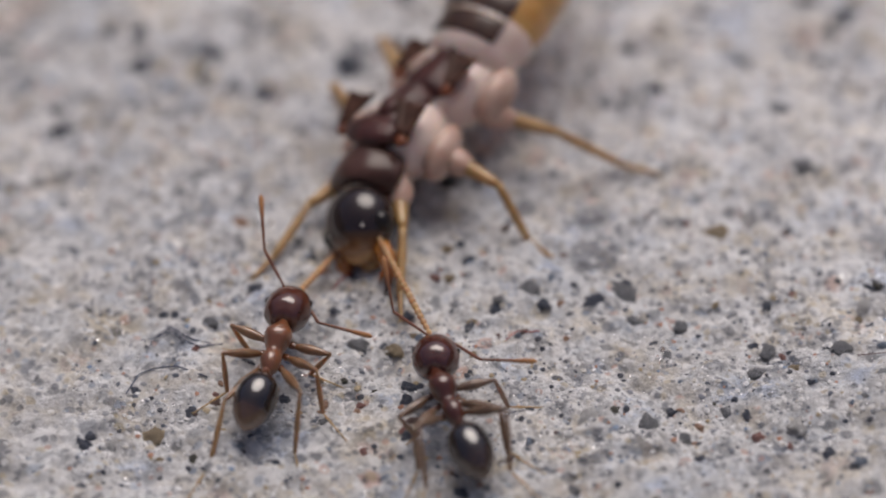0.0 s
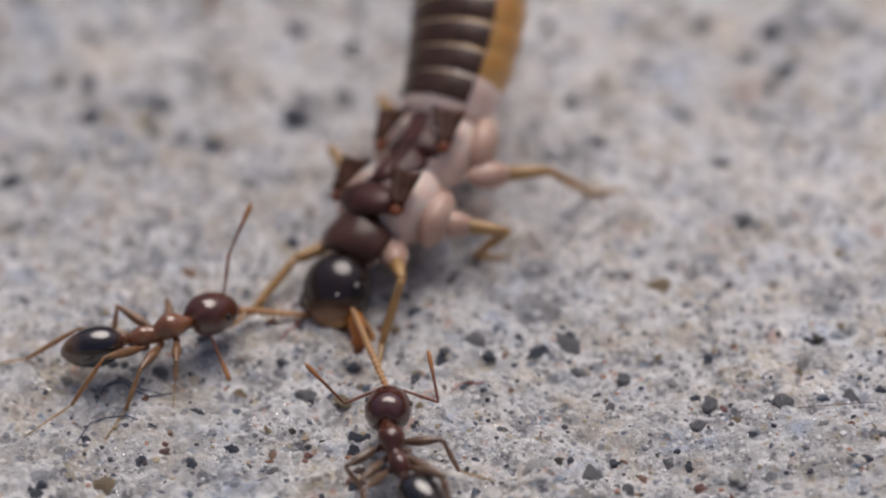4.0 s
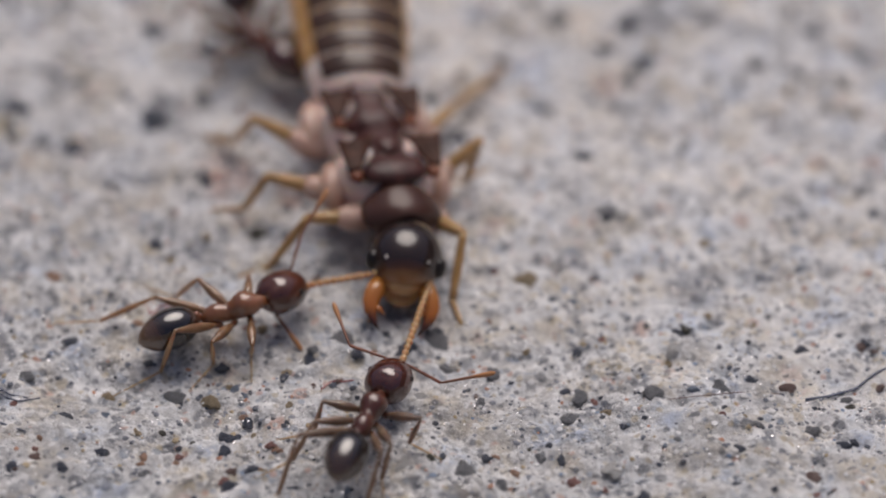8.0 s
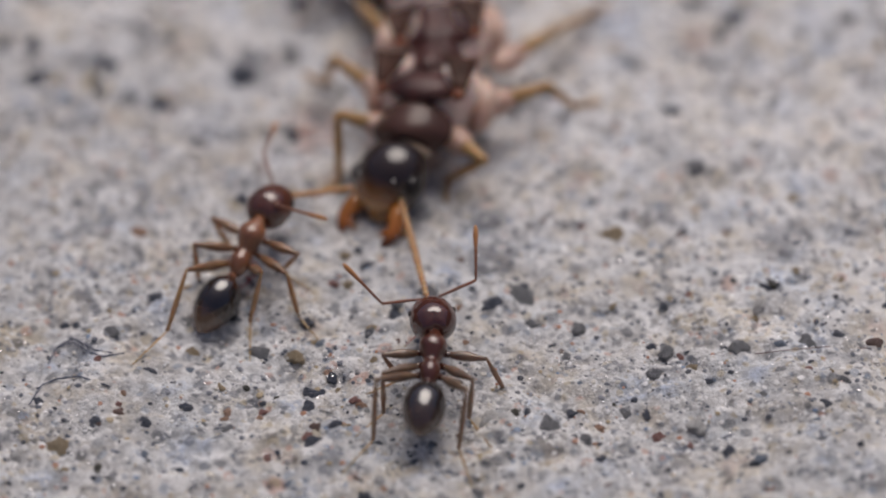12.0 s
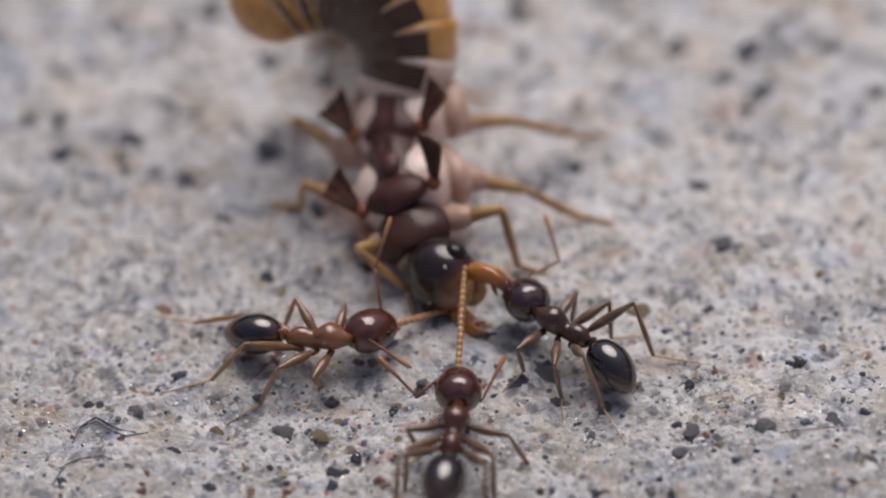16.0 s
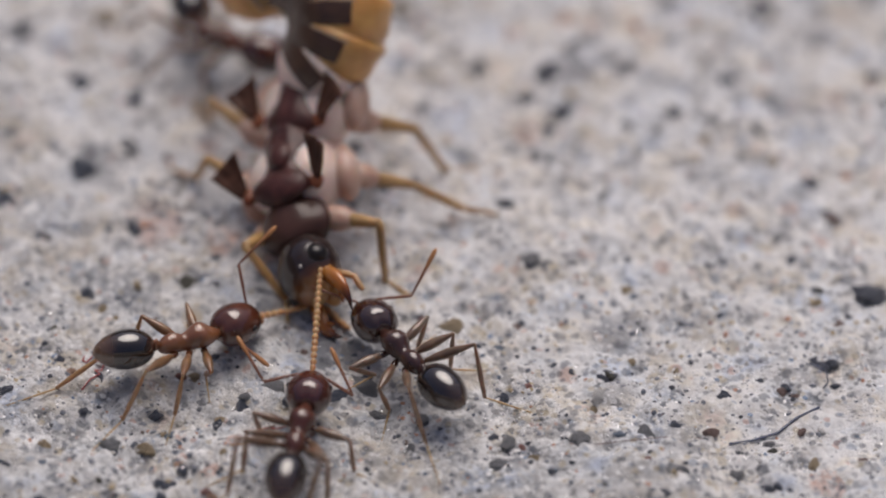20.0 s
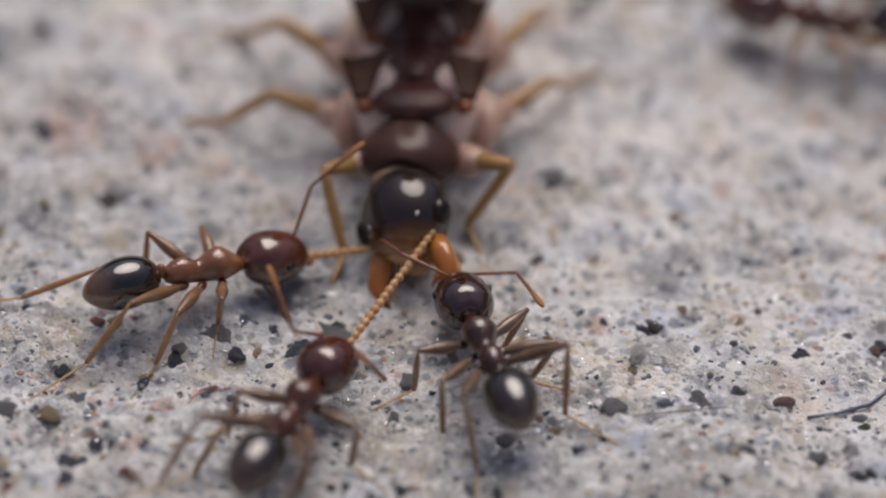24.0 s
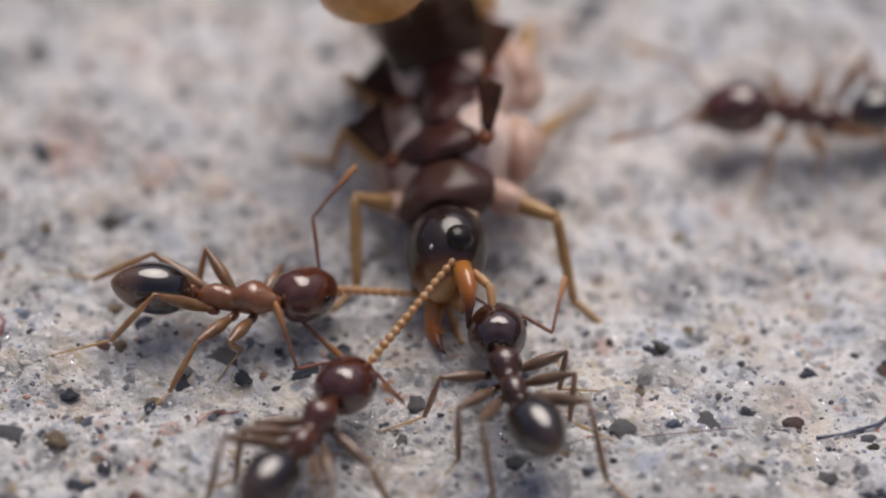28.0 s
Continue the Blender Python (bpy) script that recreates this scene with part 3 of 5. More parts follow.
def sand(count, seed, lo, hi, box, sink, material, name, label, level=1, bias=2.0, smooth=True):
    """Very many grains as one piece of stuff."""
    r = np.random.RandomState(seed)
    shapes = []
    for s in range(6):
        bm = lump(60 + s + seed, level)
        shapes.append((np.array([v.co[:] for v in bm.verts]), np.array([[v.index for v in f.verts] for f in bm.faces])))
        bm.free()
    xs, ys = r.uniform(box[0], box[1], count), r.uniform(box[2], box[3], count)
    keep = lattice(xs, ys, 0.9, 31) + 0.7 * lattice(xs, ys, 0.35, 32) > r.uniform(-1.1, 0.7, count)
    xs, ys = xs[keep], ys[keep]
    rs = lo + (hi - lo) * r.uniform(0, 1, len(xs)) ** bias
    zs = ground_height(xs, ys)
    vs, fs, base = [], [], 0
    for x, y, z, q in zip(xs, ys, zs, rs):
        co, fa = shapes[r.randint(6)]
        a = r.uniform(0, 6.28)
        c, s = math.cos(a), math.sin(a)
        p = np.stack([(co[:, 0] * c - co[:, 1] * s) * q + x, (co[:, 0] * s + co[:, 1] * c) * q + y, co[:, 2] * q * 0.75 + z + q * (0.4 - sink)], 1)
        vs.append(p)
        fs.append(fa + base)
        base += len(co)
    me = bpy.data.meshes.new(name)
    me.from_pydata((np.vstack(vs) * MM).tolist(), [], np.vstack(fs).tolist())
    me.materials.append(material)
    for p in me.polygons:
        p.use_smooth = smooth
    ob = new(name, me)
    return tagged(ob, label, "sand", kind="stuff")


SAND = grain_material("sand_mix", "island")
sand(22000, 3, 0.014, 0.062, (-6.8, 7.6, -7.2, 2.0), 0.62, SAND, "sand", "fine mixed grey, tan and dark sand grains set in the slab", bias=2.2, smooth=False)
sand(5000, 8, 0.03, 0.12, (-8.5, 9.5, 1.0, 10.5), 0.55, SAND, "far_sand", "mixed sand grains set in the slab", level=1, bias=2.2)
# added near-metal flakes that mirror the sky, in place of glints off quartz facets
GLINT, gn, gl, gb = shader("mirror_glint", 0.12)
gb.inputs["Base Color"].default_value = (0.85, 0.85, 0.86, 1)
gb.inputs["Metallic"].default_value = 0.8
sand(6500, 21, 0.006, 0.022, (-6.8, 7.6, -7.2, 1.5), 0.25, GLINT, "mica_glints", "tiny mirror-like flakes added to imitate glints of the sand", bias=2.2, smooth=False)


# ---- stray fibres ----
def fibre(points, r, material, label, lift=0.015):
    cu = bpy.data.curves.new("fibre", "CURVE")
    cu.dimensions, cu.bevel_depth, cu.bevel_resolution, cu.resolution_u = "3D", r * MM, 2, 8
    s = cu.splines.new("NURBS")
    s.use_endpoint_u, s.order_u = True, 3
    s.points.add(len(points) - 1)
    for i, (p, (x, y)) in enumerate(zip(s.points, points)):
        z = float(ground_height(x, y)) + r + (lift if 0 < i < len(points) - 1 else 0.0)
        p.co = (x * MM, y * MM, z * MM, 1)
    dep = new("fibre_draft", cu)
    me = bpy.data.meshes.new_from_object(dep.evaluated_get(bpy.context.evaluated_depsgraph_get()))
    bpy.data.objects.remove(dep)
    me.materials.append(material)
    for p in me.polygons:
        p.use_smooth = True
    return tagged(new("fibre", me), label, "fibre")


BLUE = cuticle("blue_fibre", (0.03, 0.04, 0.08), (0.08, 0.10, 0.17), 0.5)
RED = cuticle("red_fibre", (0.35, 0.05, 0.05), (0.5, 0.12, 0.11), 0.5)
BROWN = cuticle("brown_fibre", (0.10, 0.05, 0.045), (0.2, 0.11, 0.10), 0.5)
fibre([(5.2, -3.9), (5.51, -3.85), (5.88, -3.68), (6.18, -3.46), (6.53, -3.2)], 0.019, BLUE, "thin dark blue fibre lying on the slab")
fibre([(-6.08, -3.98), (-5.92, -3.59), (-5.72, -3.52), (-5.42, -3.63), (-5.02, -3.83)], 0.01, BLUE, "thin dark blue fibre lying on the slab")
fibre([(-5.83, -3.21), (-5.73, -2.93), (-5.49, -2.91), (-5.29, -3.12), (-5.11, -3.26), (-4.83, -3.17)], 0.009, BLUE, "thin dark blue fibre lying on the slab")
fibre([(-3.39, -2.18), (-3.26, -2.05), (-3.13, -1.9), (-3.2, -1.84), (-3.1, -1.82), (-3.03, -1.68), (-3.1, -1.58), (-3.2, -1.57), (-3.3, -1.73), (-3.35, -1.66), (-3.32, -1.53)], 0.011, RED, "fine red fibre curled on the slab")
fibre([(6.45, -2.46), (6.6, -2.5), (6.72, -2.6), (6.72, -2.74), (6.64, -2.84)], 0.012, BLUE, "thin dark blue fibre curled on the slab")
fibre([(-1.14, -3.25), (-0.99, -3.12), (-0.82, -3.22), (-0.7, -3.16)], 0.008, RED, "fine red fibre curled on the slab")
fibre([(3.4, -3.79), (3.86, -3.81), (4.34, -3.8), (4.92, -3.8)], 0.006, BROWN, "straight thin brown fibre lying on the slab")
fibre([(-5.73, -2.91), (-5.51, -2.81), (-5.22, -3.1), (-4.99, -3.19)], 0.011, BLUE, "thin dark blue fibre lying on the slab")


# ---- ants ----
def chitin_head():
    """A rounded, slightly heart-shaped head along y from the neck."""
    bm = egg(-0.02, 0.76, 0.31, 0.28, peak=0.43, n=28, steps=20)
    for v in bm.verts:
        if v.co.y < 0.14:
            v.co.y -= 0.05 * (1 - v.co.y / 0.14) * min(1.0, abs(v.co.x) / 0.12) - 0.03
        if v.co.y > 0.45:
            v.co.x *= 1.0 + 0.25 * (v.co.y - 0.45)
    return bm


def ant_chest():
    """Pronotum, waisted mesonotum and sloping propodeum in one skin."""
    rings = [(0, -0.44, -0.01, 0.045, 0.05), (0, -0.40, -0.01, 0.085, 0.09), (0, -0.34, 0.0, 0.12, 0.125), (0, -0.25, 0.02, 0.135, 0.145), (0, -0.16, 0.015, 0.128, 0.14), (0, -0.09, -0.01, 0.112, 0.122), (0, -0.05, -0.008, 0.112, 0.124),
             (0, 0.0, 0.012, 0.128, 0.142), (0, 0.07, 0.045, 0.165, 0.17), (0, 0.15, 0.06, 0.185, 0.18), (0, 0.23, 0.055, 0.18, 0.165), (0, 0.31, 0.04, 0.145, 0.13), (0, 0.38, 0.03, 0.095, 0.09), (0, 0.47, 0.03, 0.06, 0.06)]
    bm = loft(bmesh.new(), rings, 24)
    for v in bm.verts:
        v.co += v.co.normalized() * 0.012 * noise.noise(v.co * 9.0)
    return bm


def ant_jaws():
    """A toothed mandible, bowed inwards."""
    return loft(bmesh.new(), [(0.0, 0.0, 0, 0.05, 0.045), (0.02, 0.06, 0, 0.06, 0.04), (0.0, 0.12, -0.01, 0.05, 0.03), (-0.05, 0.17, -0.015, 0.03, 0.02), (-0.08, 0.19, -0.015, 0.01, 0.01)], 10)


def ant_foot(length):
    """A foot of one long and four short joints, each a little thicker at its end."""
    rings, y = [(0, 0, 0, 0.008, 0.008)], 0.0
    for share in (0.46, 0.19, 0.13, 0.10, 0.12):
        d = length * share
        k = 0.016 - 0.006 * y / length
        rings += [(0, y + 0.08 * d, 0, k * 0.7, k * 0.7), (0, y + 0.8 * d, 0, k, k), (0, y + 0.98 * d, 0, k * 0.75, k * 0.75)]
        y += d
    return loft(bmesh.new(), rings, 8)


def hairs(bm, spots, length, r=0.004):
    """Fine bristles: thin three-sided spikes from (place, direction)."""
    for p, d in spots:
        d = d.normalized()
        s = d.orthogonal().normalized() * r
        t = d.cross(s)
        ring = [bm.verts.new(p + s), bm.verts.new(p - s * 0.5 + t * 0.87), bm.verts.new(p - s * 0.5 - t * 0.87)]
        tip = bm.verts.new(p + d * length)
        for i in range(3):
            bm.faces.new((ring[i], ring[(i + 1) % 3], tip))
    return bm


ANT_HIPS = [(0.10, 0.20, -0.10), (0.10, 0.0, -0.11), (0.10, -0.20, -0.10)]
ANT_BONES = [(0.60, 0.52, 0.46), (0.68, 0.60, 0.52), (0.88, 0.84, 0.72)]
NECK, WAIST = Vector((0, 0.45, 0.03)), Vector((0, -0.50, 0.03))
FEELER_ROOT = Vector((0.09, 0.63, 0.15))


def build_ant(label, chest_skin, tail_skin=ANT_GASTER, head_skin=ANT_HEAD, thigh_skin=ANT_LEG, shin_skin=ANT_SHIN):
    """An ant as a thing with its parts; the parts that move are kept by name."""
    ant = tagged(new("ant"), label, "ant", "ants")
    rig = {"root": ant, "legs": [], "feelers": []}
    chest = part("thorax", ant_chest(), chest_skin, ant)
    chest["label"] = "waisted glossy brown thorax"
    rng = random.Random(len(label))
    rig["head"] = head = part("head", chitin_head(), head_skin, ant, "round shiny dark reddish-brown head")
    for s in (-1, 1):
        part("eye", move_bm(egg(-0.055, 0.055, 0.03, 0.05, n=12, steps=6), Matrix.Translation((s * 0.285, 0.40, 0.07))), ANT_EYE, head)
        jaw = ant_jaws()
        part("mandible", move_bm(jaw, Matrix.Translation((s * 0.09, 0.68, -0.06)) @ Matrix.Diagonal((s, 1, 1, 1))), ANT_JAW, head)
    part("clypeus", egg(0.58, 0.79, 0.14, 0.09, z=-0.03, n=14, steps=8), ANT_JAW, head)
    part("petiole", join_bm(egg(-0.535, -0.42, 0.06, 0.10, z=0.045, n=14, steps=8), egg(-0.62, -0.50, 0.085, 0.085, z=0.02, n=14, steps=8)), chest_skin, ant)
    gaster = egg(-0.84, 0.02, 0.285, 0.27, peak=0.56, n=28, steps=22)
    rig["gaster"] = part("gaster", gaster, tail_skin, ant, "shiny black abdomen with a paler brown tip")
    bristles = bmesh.new()
    spots = []
    for i in range(26):
        a, y = rng.uniform(0.15, math.pi - 0.15), rng.uniform(-0.74, -0.2)
        k = math.sqrt(max(0.05, 1 - ((y + 0.38) / 0.43) ** 2))
        d = Vector((math.cos(a), -0.5, math.sin(a)))
        spots.append((Vector((0.25 * k * math.cos(a), y, 0.23 * k * math.sin(a))), d))
    part("bristles", hairs(bristles, spots, 0.09), ANT_FEELER, rig["gaster"])
    for side in (-1, 1):
        for (hx, hy, hz), (a, b, c) in zip(ANT_HIPS, ANT_BONES):
            coxa = egg(-0.04, 0.17, 0.05, 0.05, n=10, steps=6)
            leg = part("leg", limb(a, 0.020, 0.027, 0.045, steps=12), thigh_skin, ant)
            part("coxa", coxa, chest_skin, leg)
            shin = part("tibia", limb(b, 0.019, 0.027, 0.014), shin_skin, leg)
            claws = [move_bm(limb(0.05, 0.006, 0.002, n=6, steps=3), pose(0, c, 0, -15, 0, k)) for k in (28, -28)]
            foot = part("tarsus", join_bm(ant_foot(c), *claws), ANT_FOOT, leg, "pale jointed foot with two claws")
            rig["legs"].append((leg, shin, foot, Vector((side * hx, hy, hz)), (a, b, c), side))
        feeler = part("antenna", limb(0.56, 0.015, 0.021, 0.003), ANT_FEELER, ant, "thin elbowed antenna")
        lash = part("flagellum", loft(bmesh.new(), [(0, 0, 0, 0.012, 0.012)] + [(0, 0.04 + 0.05 * i, 0, 0.016 + 0.0008 * i, 0.016 + 0.0008 * i) for i in range(9)] + [(0, 0.5, 0, 0.029, 0.029), (0, 0.6, 0, 0.035, 0.035), (0, 0.68, 0, 0.032, 0.032), (0, 0.73, 0, 0.012, 0.012)], 10), LASH, feeler, "feeler lash with an orange club")
        rig["feelers"].append((feeler, lash, side))
    return rig


# ---- the termite ----
HEAD_SIZE = 1.08
SEGMENTS, SEG_LEN = 9, 0.37
ABDOMEN = (0.66, 0.72, 0.77, 0.80, 0.81, 0.80, 0.76, 0.70, 0.62)


def shield(w, y0, y1, z, drop, thick, waist=0.0, n=14, m=10, notch=0.0, taper=0.0, crease=0.0, round_off=5.0, ends=0.06):
    """A saddle-shaped plate: wide, arched down at its sides, rounded at its corners."""
    bm = bmesh.new()
    top, low = [], []
    for j in range(m + 1):
        v = j / m
        y = y0 + (y1 - y0) * v
        half = w * (1 - waist * math.sin(math.pi * v)) * (1 - 0.9 * abs(2 * v - 1) ** round_off) ** 0.5 * (1 - taper * (1 - v))
        r0, r1 = [], []
        for i in range(n + 1):
            u = 2 * i / n - 1
            x = half * u
            yy = y - (notch * (1 - u * u) if j == m else 0) * 1.0
            zz = z - drop * (abs(u) ** 2.2) - ends * (abs(2 * v - 1) ** 3) - crease * (math.exp(-(v * 3.2 - 1.9) ** 2 * 14) + 0.7 * math.exp(-(u * 7) ** 2) - 0.6 * math.exp(-((abs(u) - 0.4) * 6) ** 2))
            r0.append(bm.verts.new((x, yy, zz)))
            r1.append(bm.verts.new((x * 0.97, yy, zz - thick)))
        top.append(r0)
        low.append(r1)
    for g, flip in ((top, False), (low, True)):
        for p, q in zip(g, g[1:]):
            for i in range(n):
                f = (p[i], p[i + 1], q[i + 1], q[i])
                bm.faces.new(f[::-1] if flip else f)
    for j in range(m):
        for i in (0, n):
            bm.faces.new((top[j][i], top[j + 1][i], low[j + 1][i], low[j][i]))
    for j in (0, m):
        for i in range(n):
            bm.faces.new((top[j][i], low[j][i], low[j][i + 1], top[j][i + 1]))
    bmesh.ops.recalc_face_normals(bm, faces=bm.faces)
    return bm


def wing_stub():
    """The dark leathery base of a shed wing: a cupped, veined triangle that widens from its hinge along x."""
    bm = bmesh.new()
    sheets = []
    for thick in (0.0, -0.035):
        grid = []
        for j in range(9):
            u = j / 8
            row = []
            for i in range(13):
                v = i / 6 - 1
                x = 0.50 * u * (1 - 0.12 * (1 - v) / 2)
                y = 0.09 + (v - 1) / 2 * (0.18 + 0.34 * u)
                z = 0.07 * u * v * v - 0.05 * u * (1 - u) + 0.016 * u * math.cos(2.6 * math.pi * v) + (0.03 * u if i == 12 else 0)
                row.append(bm.verts.new((x, y, z + thick)))
            grid.append(row)
        sheets.append(grid)
    for g in sheets:
        for p, q in zip(g, g[1:]):
            for i in range(12):
                bm.faces.new((p[i], q[i], q[i + 1], p[i + 1]))
    t, w = sheets
    rim = [(j, 0) for j in range(9)] + [(8, i) for i in range(1, 13)] + [(j, 12) for j in range(7, -1, -1)] + [(0, i) for i in range(11, 0, -1)]
    for (a, b), (c, d) in zip(rim, rim[1:] + rim[:1]):
        bm.faces.new((t[a][b], t[c][d], w[c][d], w[a][b]))
    bmesh.ops.recalc_face_normals(bm, faces=bm.faces)
    return bm


T_HIPS = [(0.38, 0.62, 0.50), (0.66, -0.05, 0.42), (0.66, -0.95, 0.42)]
T_BONES = [(0.86, 0.92, 0.42), (0.95, 0.85, 0.45), (1.0, 1.05, 0.48)]
PRO, META = Vector((0, 0.46, 0.82)), Vector((0, -0.52, 0.82))


def build_termite():
    root = tagged(new("termite"), "brown dealated termite with a banded amber abdomen, held by ants", "termite")
    rig = {"root": root, "legs": [], "feelers": [], "stubs": [], "segments": []}
    part("scutellum", egg(-0.34, 0.10, 0.17, 0.09, z=1.15, n=16, steps=8), T_NOTUM, root)
    part("mesothorax", egg(-0.66, 0.62, 0.70, 0.50, z=0.62, peak=0.5, square=0.85), T_PALE, root, "pale pinkish soft body wall")
    part("mesonotum", shield(0.55, -0.70, 0.46, 1.17, 0.18, 0.05, taper=0.30, waist=0.24, crease=0.016, n=22, m=20), T_NOTUM, root, "dark glossy notched back plate")
    part("scutum", egg(0.08, 0.64, 0.45, 0.15, z=1.08, n=18, steps=10), T_NOTUM, root)
    # prothorax
    rig["pro"] = pro = part("prothorax", egg(-0.10, 0.72, 0.42, 0.34, z=-0.12, square=0.9), T_PALE, root)
    part("pronotum", shield(0.60, -0.08, 0.74, 0.27, 0.30, 0.06, notch=0.12, n=24, m=18, taper=0.18, round_off=2.4, ends=0.12), T_PLATE, pro, "smooth brown saddle-shaped neck shield with a pale rim")
    part("pronotum_rim", shield(0.34, 0.62, 0.80, 0.10, 0.20, 0.05, n=20, m=6, notch=0.05), T_RIM, pro)
    # metathorax
    rig["meta"] = meta = part("metathorax", egg(-1.28, 0.14, 0.68, 0.48, z=-0.20, square=0.85), T_PALE, root, "pale pinkish soft body wall")
    part("metanotum", shield(0.54, -1.18, -0.06, 0.34, 0.18, 0.05, taper=0.30, waist=0.24, crease=0.016, n=22, m=20), T_NOTUM, meta, "dark notched back plate")
    for side in (-1, 1):
        for owner, place in ((root, Vector((side * 0.56, 0.34, 1.13))), (meta, Vector((side * 0.53, -0.26, 0.31)))):
            part("wing_hinge", move_bm(egg(-0.13, 0.13, 0.10, 0.08, n=12, steps=8), Matrix.Translation(place + Vector((-side * 0.02, 0.02, -0.10)))), T_HINGE, owner, "reddish wing hinge")
            lobe = Matrix.Translation((side * 0.66, 0.0, 0.46 if owner is root else -0.30)) @ Euler((0, side * 0.5, -side * 0.25)).to_matrix().to_4x4()
            if owner is meta:
                lobe = Matrix.Translation((0, -0.72, 0)) @ lobe
            part("pleuron", move_bm(egg(-0.50, 0.40, 0.22, 0.34, n=18, steps=14), lobe), T_COXA, owner, "bulging pale brownish flank")
            bm = wing_stub()
            if side < 0:
                for v in bm.verts:
                    v.co.x *= -1
                bmesh.ops.reverse_faces(bm, faces=bm.faces)
            stub = part("wing_stub", bm, T_STUB, owner, "dark leathery stub of a shed wing")
            rig["stubs"].append((stub, place, side, owner is root))
    # head
    skull = egg(-0.06, 0.90, 0.455, 0.40, peak=0.47, n=28, steps=20)
    rig["head"] = head = part("head", skull, T_HEAD, root, "glossy blackish-brown rounded head with an orange face")
    for s in (-1, 1):
        part("eye", move_bm(egg(-0.14, 0.14, 0.10, 0.14, n=16, steps=10), Matrix.Translation((s * 0.41, 0.50, 0.05))), ANT_EYE, head, "round black eye")
        part("ocellus", move_bm(egg(-0.035, 0.035, 0.035, 0.02, n=12, steps=6), Matrix.Translation((s * 0.25, 0.58, 0.275))), T_OCELLUS, head, "small pale glassy ocellus")
        jaw = loft(bmesh.new(), [(0.0, 0.0, 0, 0.12, 0.10), (0.05, 0.16, 0.0, 0.125, 0.09), (0.08, 0.32, -0.02, 0.105, 0.075), (0.06, 0.46, -0.05, 0.075, 0.05), (0.0, 0.57, -0.07, 0.045, 0.03), (-0.08, 0.66, -0.09, 0.012, 0.01)], 12)
        tooth = loft(bmesh.new(), [(0.0, 0.36, -0.03, 0.06, 0.04), (-0.07, 0.42, -0.05, 0.035, 0.025), (-0.12, 0.46, -0.06, 0.008, 0.008)], 8)
        jaw = join_bm(jaw, tooth)
        if s < 0:
            for v in jaw.verts:
                v.co.x *= -1
            bmesh.ops.reverse_faces(jaw, faces=jaw.faces)
        m = part("mandible", jaw, T_JAW, head, "orange hooked jaw with a dark tip")
        m.location = Vector((s * 0.28, 0.74, -0.04)) * MM
        m.rotation_euler = (0, 0, -s * 0.06)
        palp = join_bm(move_bm(limb(0.22, 0.035, 0.04, 0.008), pose(s * 0.30, 0.76, -0.16, -35, 0, -s * 22)), move_bm(limb(0.24, 0.038, 0.032, 0.008), pose(s * 0.39, 0.93, -0.29, -15, 0, s * 14)))
        part("palp", palp, T_FEELER, head, "amber jointed mouth palp")
        lash = part("antenna", beads(19 if s < 0 else 13, 1.82 if s < 0 else 1.22, 0.047), T_FEELER, root, "amber beaded antenna")
        rig["feelers"].append((lash, s))
    part("labrum", egg(0.56, 0.94, 0.25, 0.14, z=0.02, n=16, steps=10), T_FACE, head, "orange upper lip")
    part("labium", egg(0.50, 0.98, 0.24, 0.12, z=-0.20, n=16, steps=10), T_FACE, head, "amber translucent lower lip")
    for ob in (head, *head.children):
        ob.data.transform(Matrix.Scale(HEAD_SIZE, 4))
        ob.location = ob.location * HEAD_SIZE
    # abdomen
    rng = random.Random(12)
    for i in range(SEGMENTS):
        u = i / (SEGMENTS - 1)
        r0, r1 = ABDOMEN[i], ABDOMEN[min(i + 1, SEGMENTS - 1)]
        if i == SEGMENTS - 1:
            bm = loft(bmesh.new(), [(0, 0.30, 0, r0 * 0.62, r0 * 0.50), (0, 0.20, 0, r0 * 0.80, r0 * 0.64), (0, 0.08, 0, r0 * 0.93, r0 * 0.75), (0, -0.10, 0, r0, r0 * 0.8), (0, -0.28, 0, r0 * 0.9, r0 * 0.72), (0, -0.44, -0.02, r0 * 0.66, r0 * 0.52), (0, -0.54, -0.03, r0 * 0.34, r0 * 0.28), (0, -0.57, -0.03, r0 * 0.1, r0 * 0.08)], 24)
        else:
            bm = loft(bmesh.new(), [(0, 0.30, 0, r0 * 0.62, r0 * 0.52), (0, 0.20, 0, r0 * 0.80, r0 * 0.66), (0, 0.10, 0, r0 * 0.92, r0 * 0.76), (0, 0.02, 0, r0 * 0.98, r0 * 0.81), (0, -0.2, 0, r0 * 1.01, r0 * 0.84), (0, -0.40, 0, r1 * 1.02, r1 * 0.85), (0, -0.47, 0, r1 * 0.95, r1 * 0.79)], 24)
        seg = part("abdomen_segment", bm, T_PALE if i == 0 else T_AMBER, root, "pale soft first abdomen ring" if i == 0 else "amber translucent abdomen ring")
        if i < SEGMENTS - 1:
            arc = bmesh.new()
            rows = []
            for y, g in ((-0.01, 1.005), (-0.05, 1.03), (-0.30, 1.04), (-0.345, 1.02)):
                rr = r0 + (r1 - r0) * min(1, -y / 0.46)
                row = []
                for k in range(17):
                    a = math.pi * (0.20 + 0.60 * k / 16)
                    row.append(arc.verts.new((rr * g * math.cos(a), y, rr * 0.83 * g * math.sin(a))))
                rows.append(row)
            for p, q in zip(rows, rows[1:]):
                for k in range(16):
                    arc.faces.new((p[k], q[k], q[k + 1], p[k + 1]))
            bmesh.ops.recalc_face_normals(arc, faces=arc.faces)
            part("tergite", arc, T_BAND, seg, "dark brown back band")
            rim = bmesh.new()
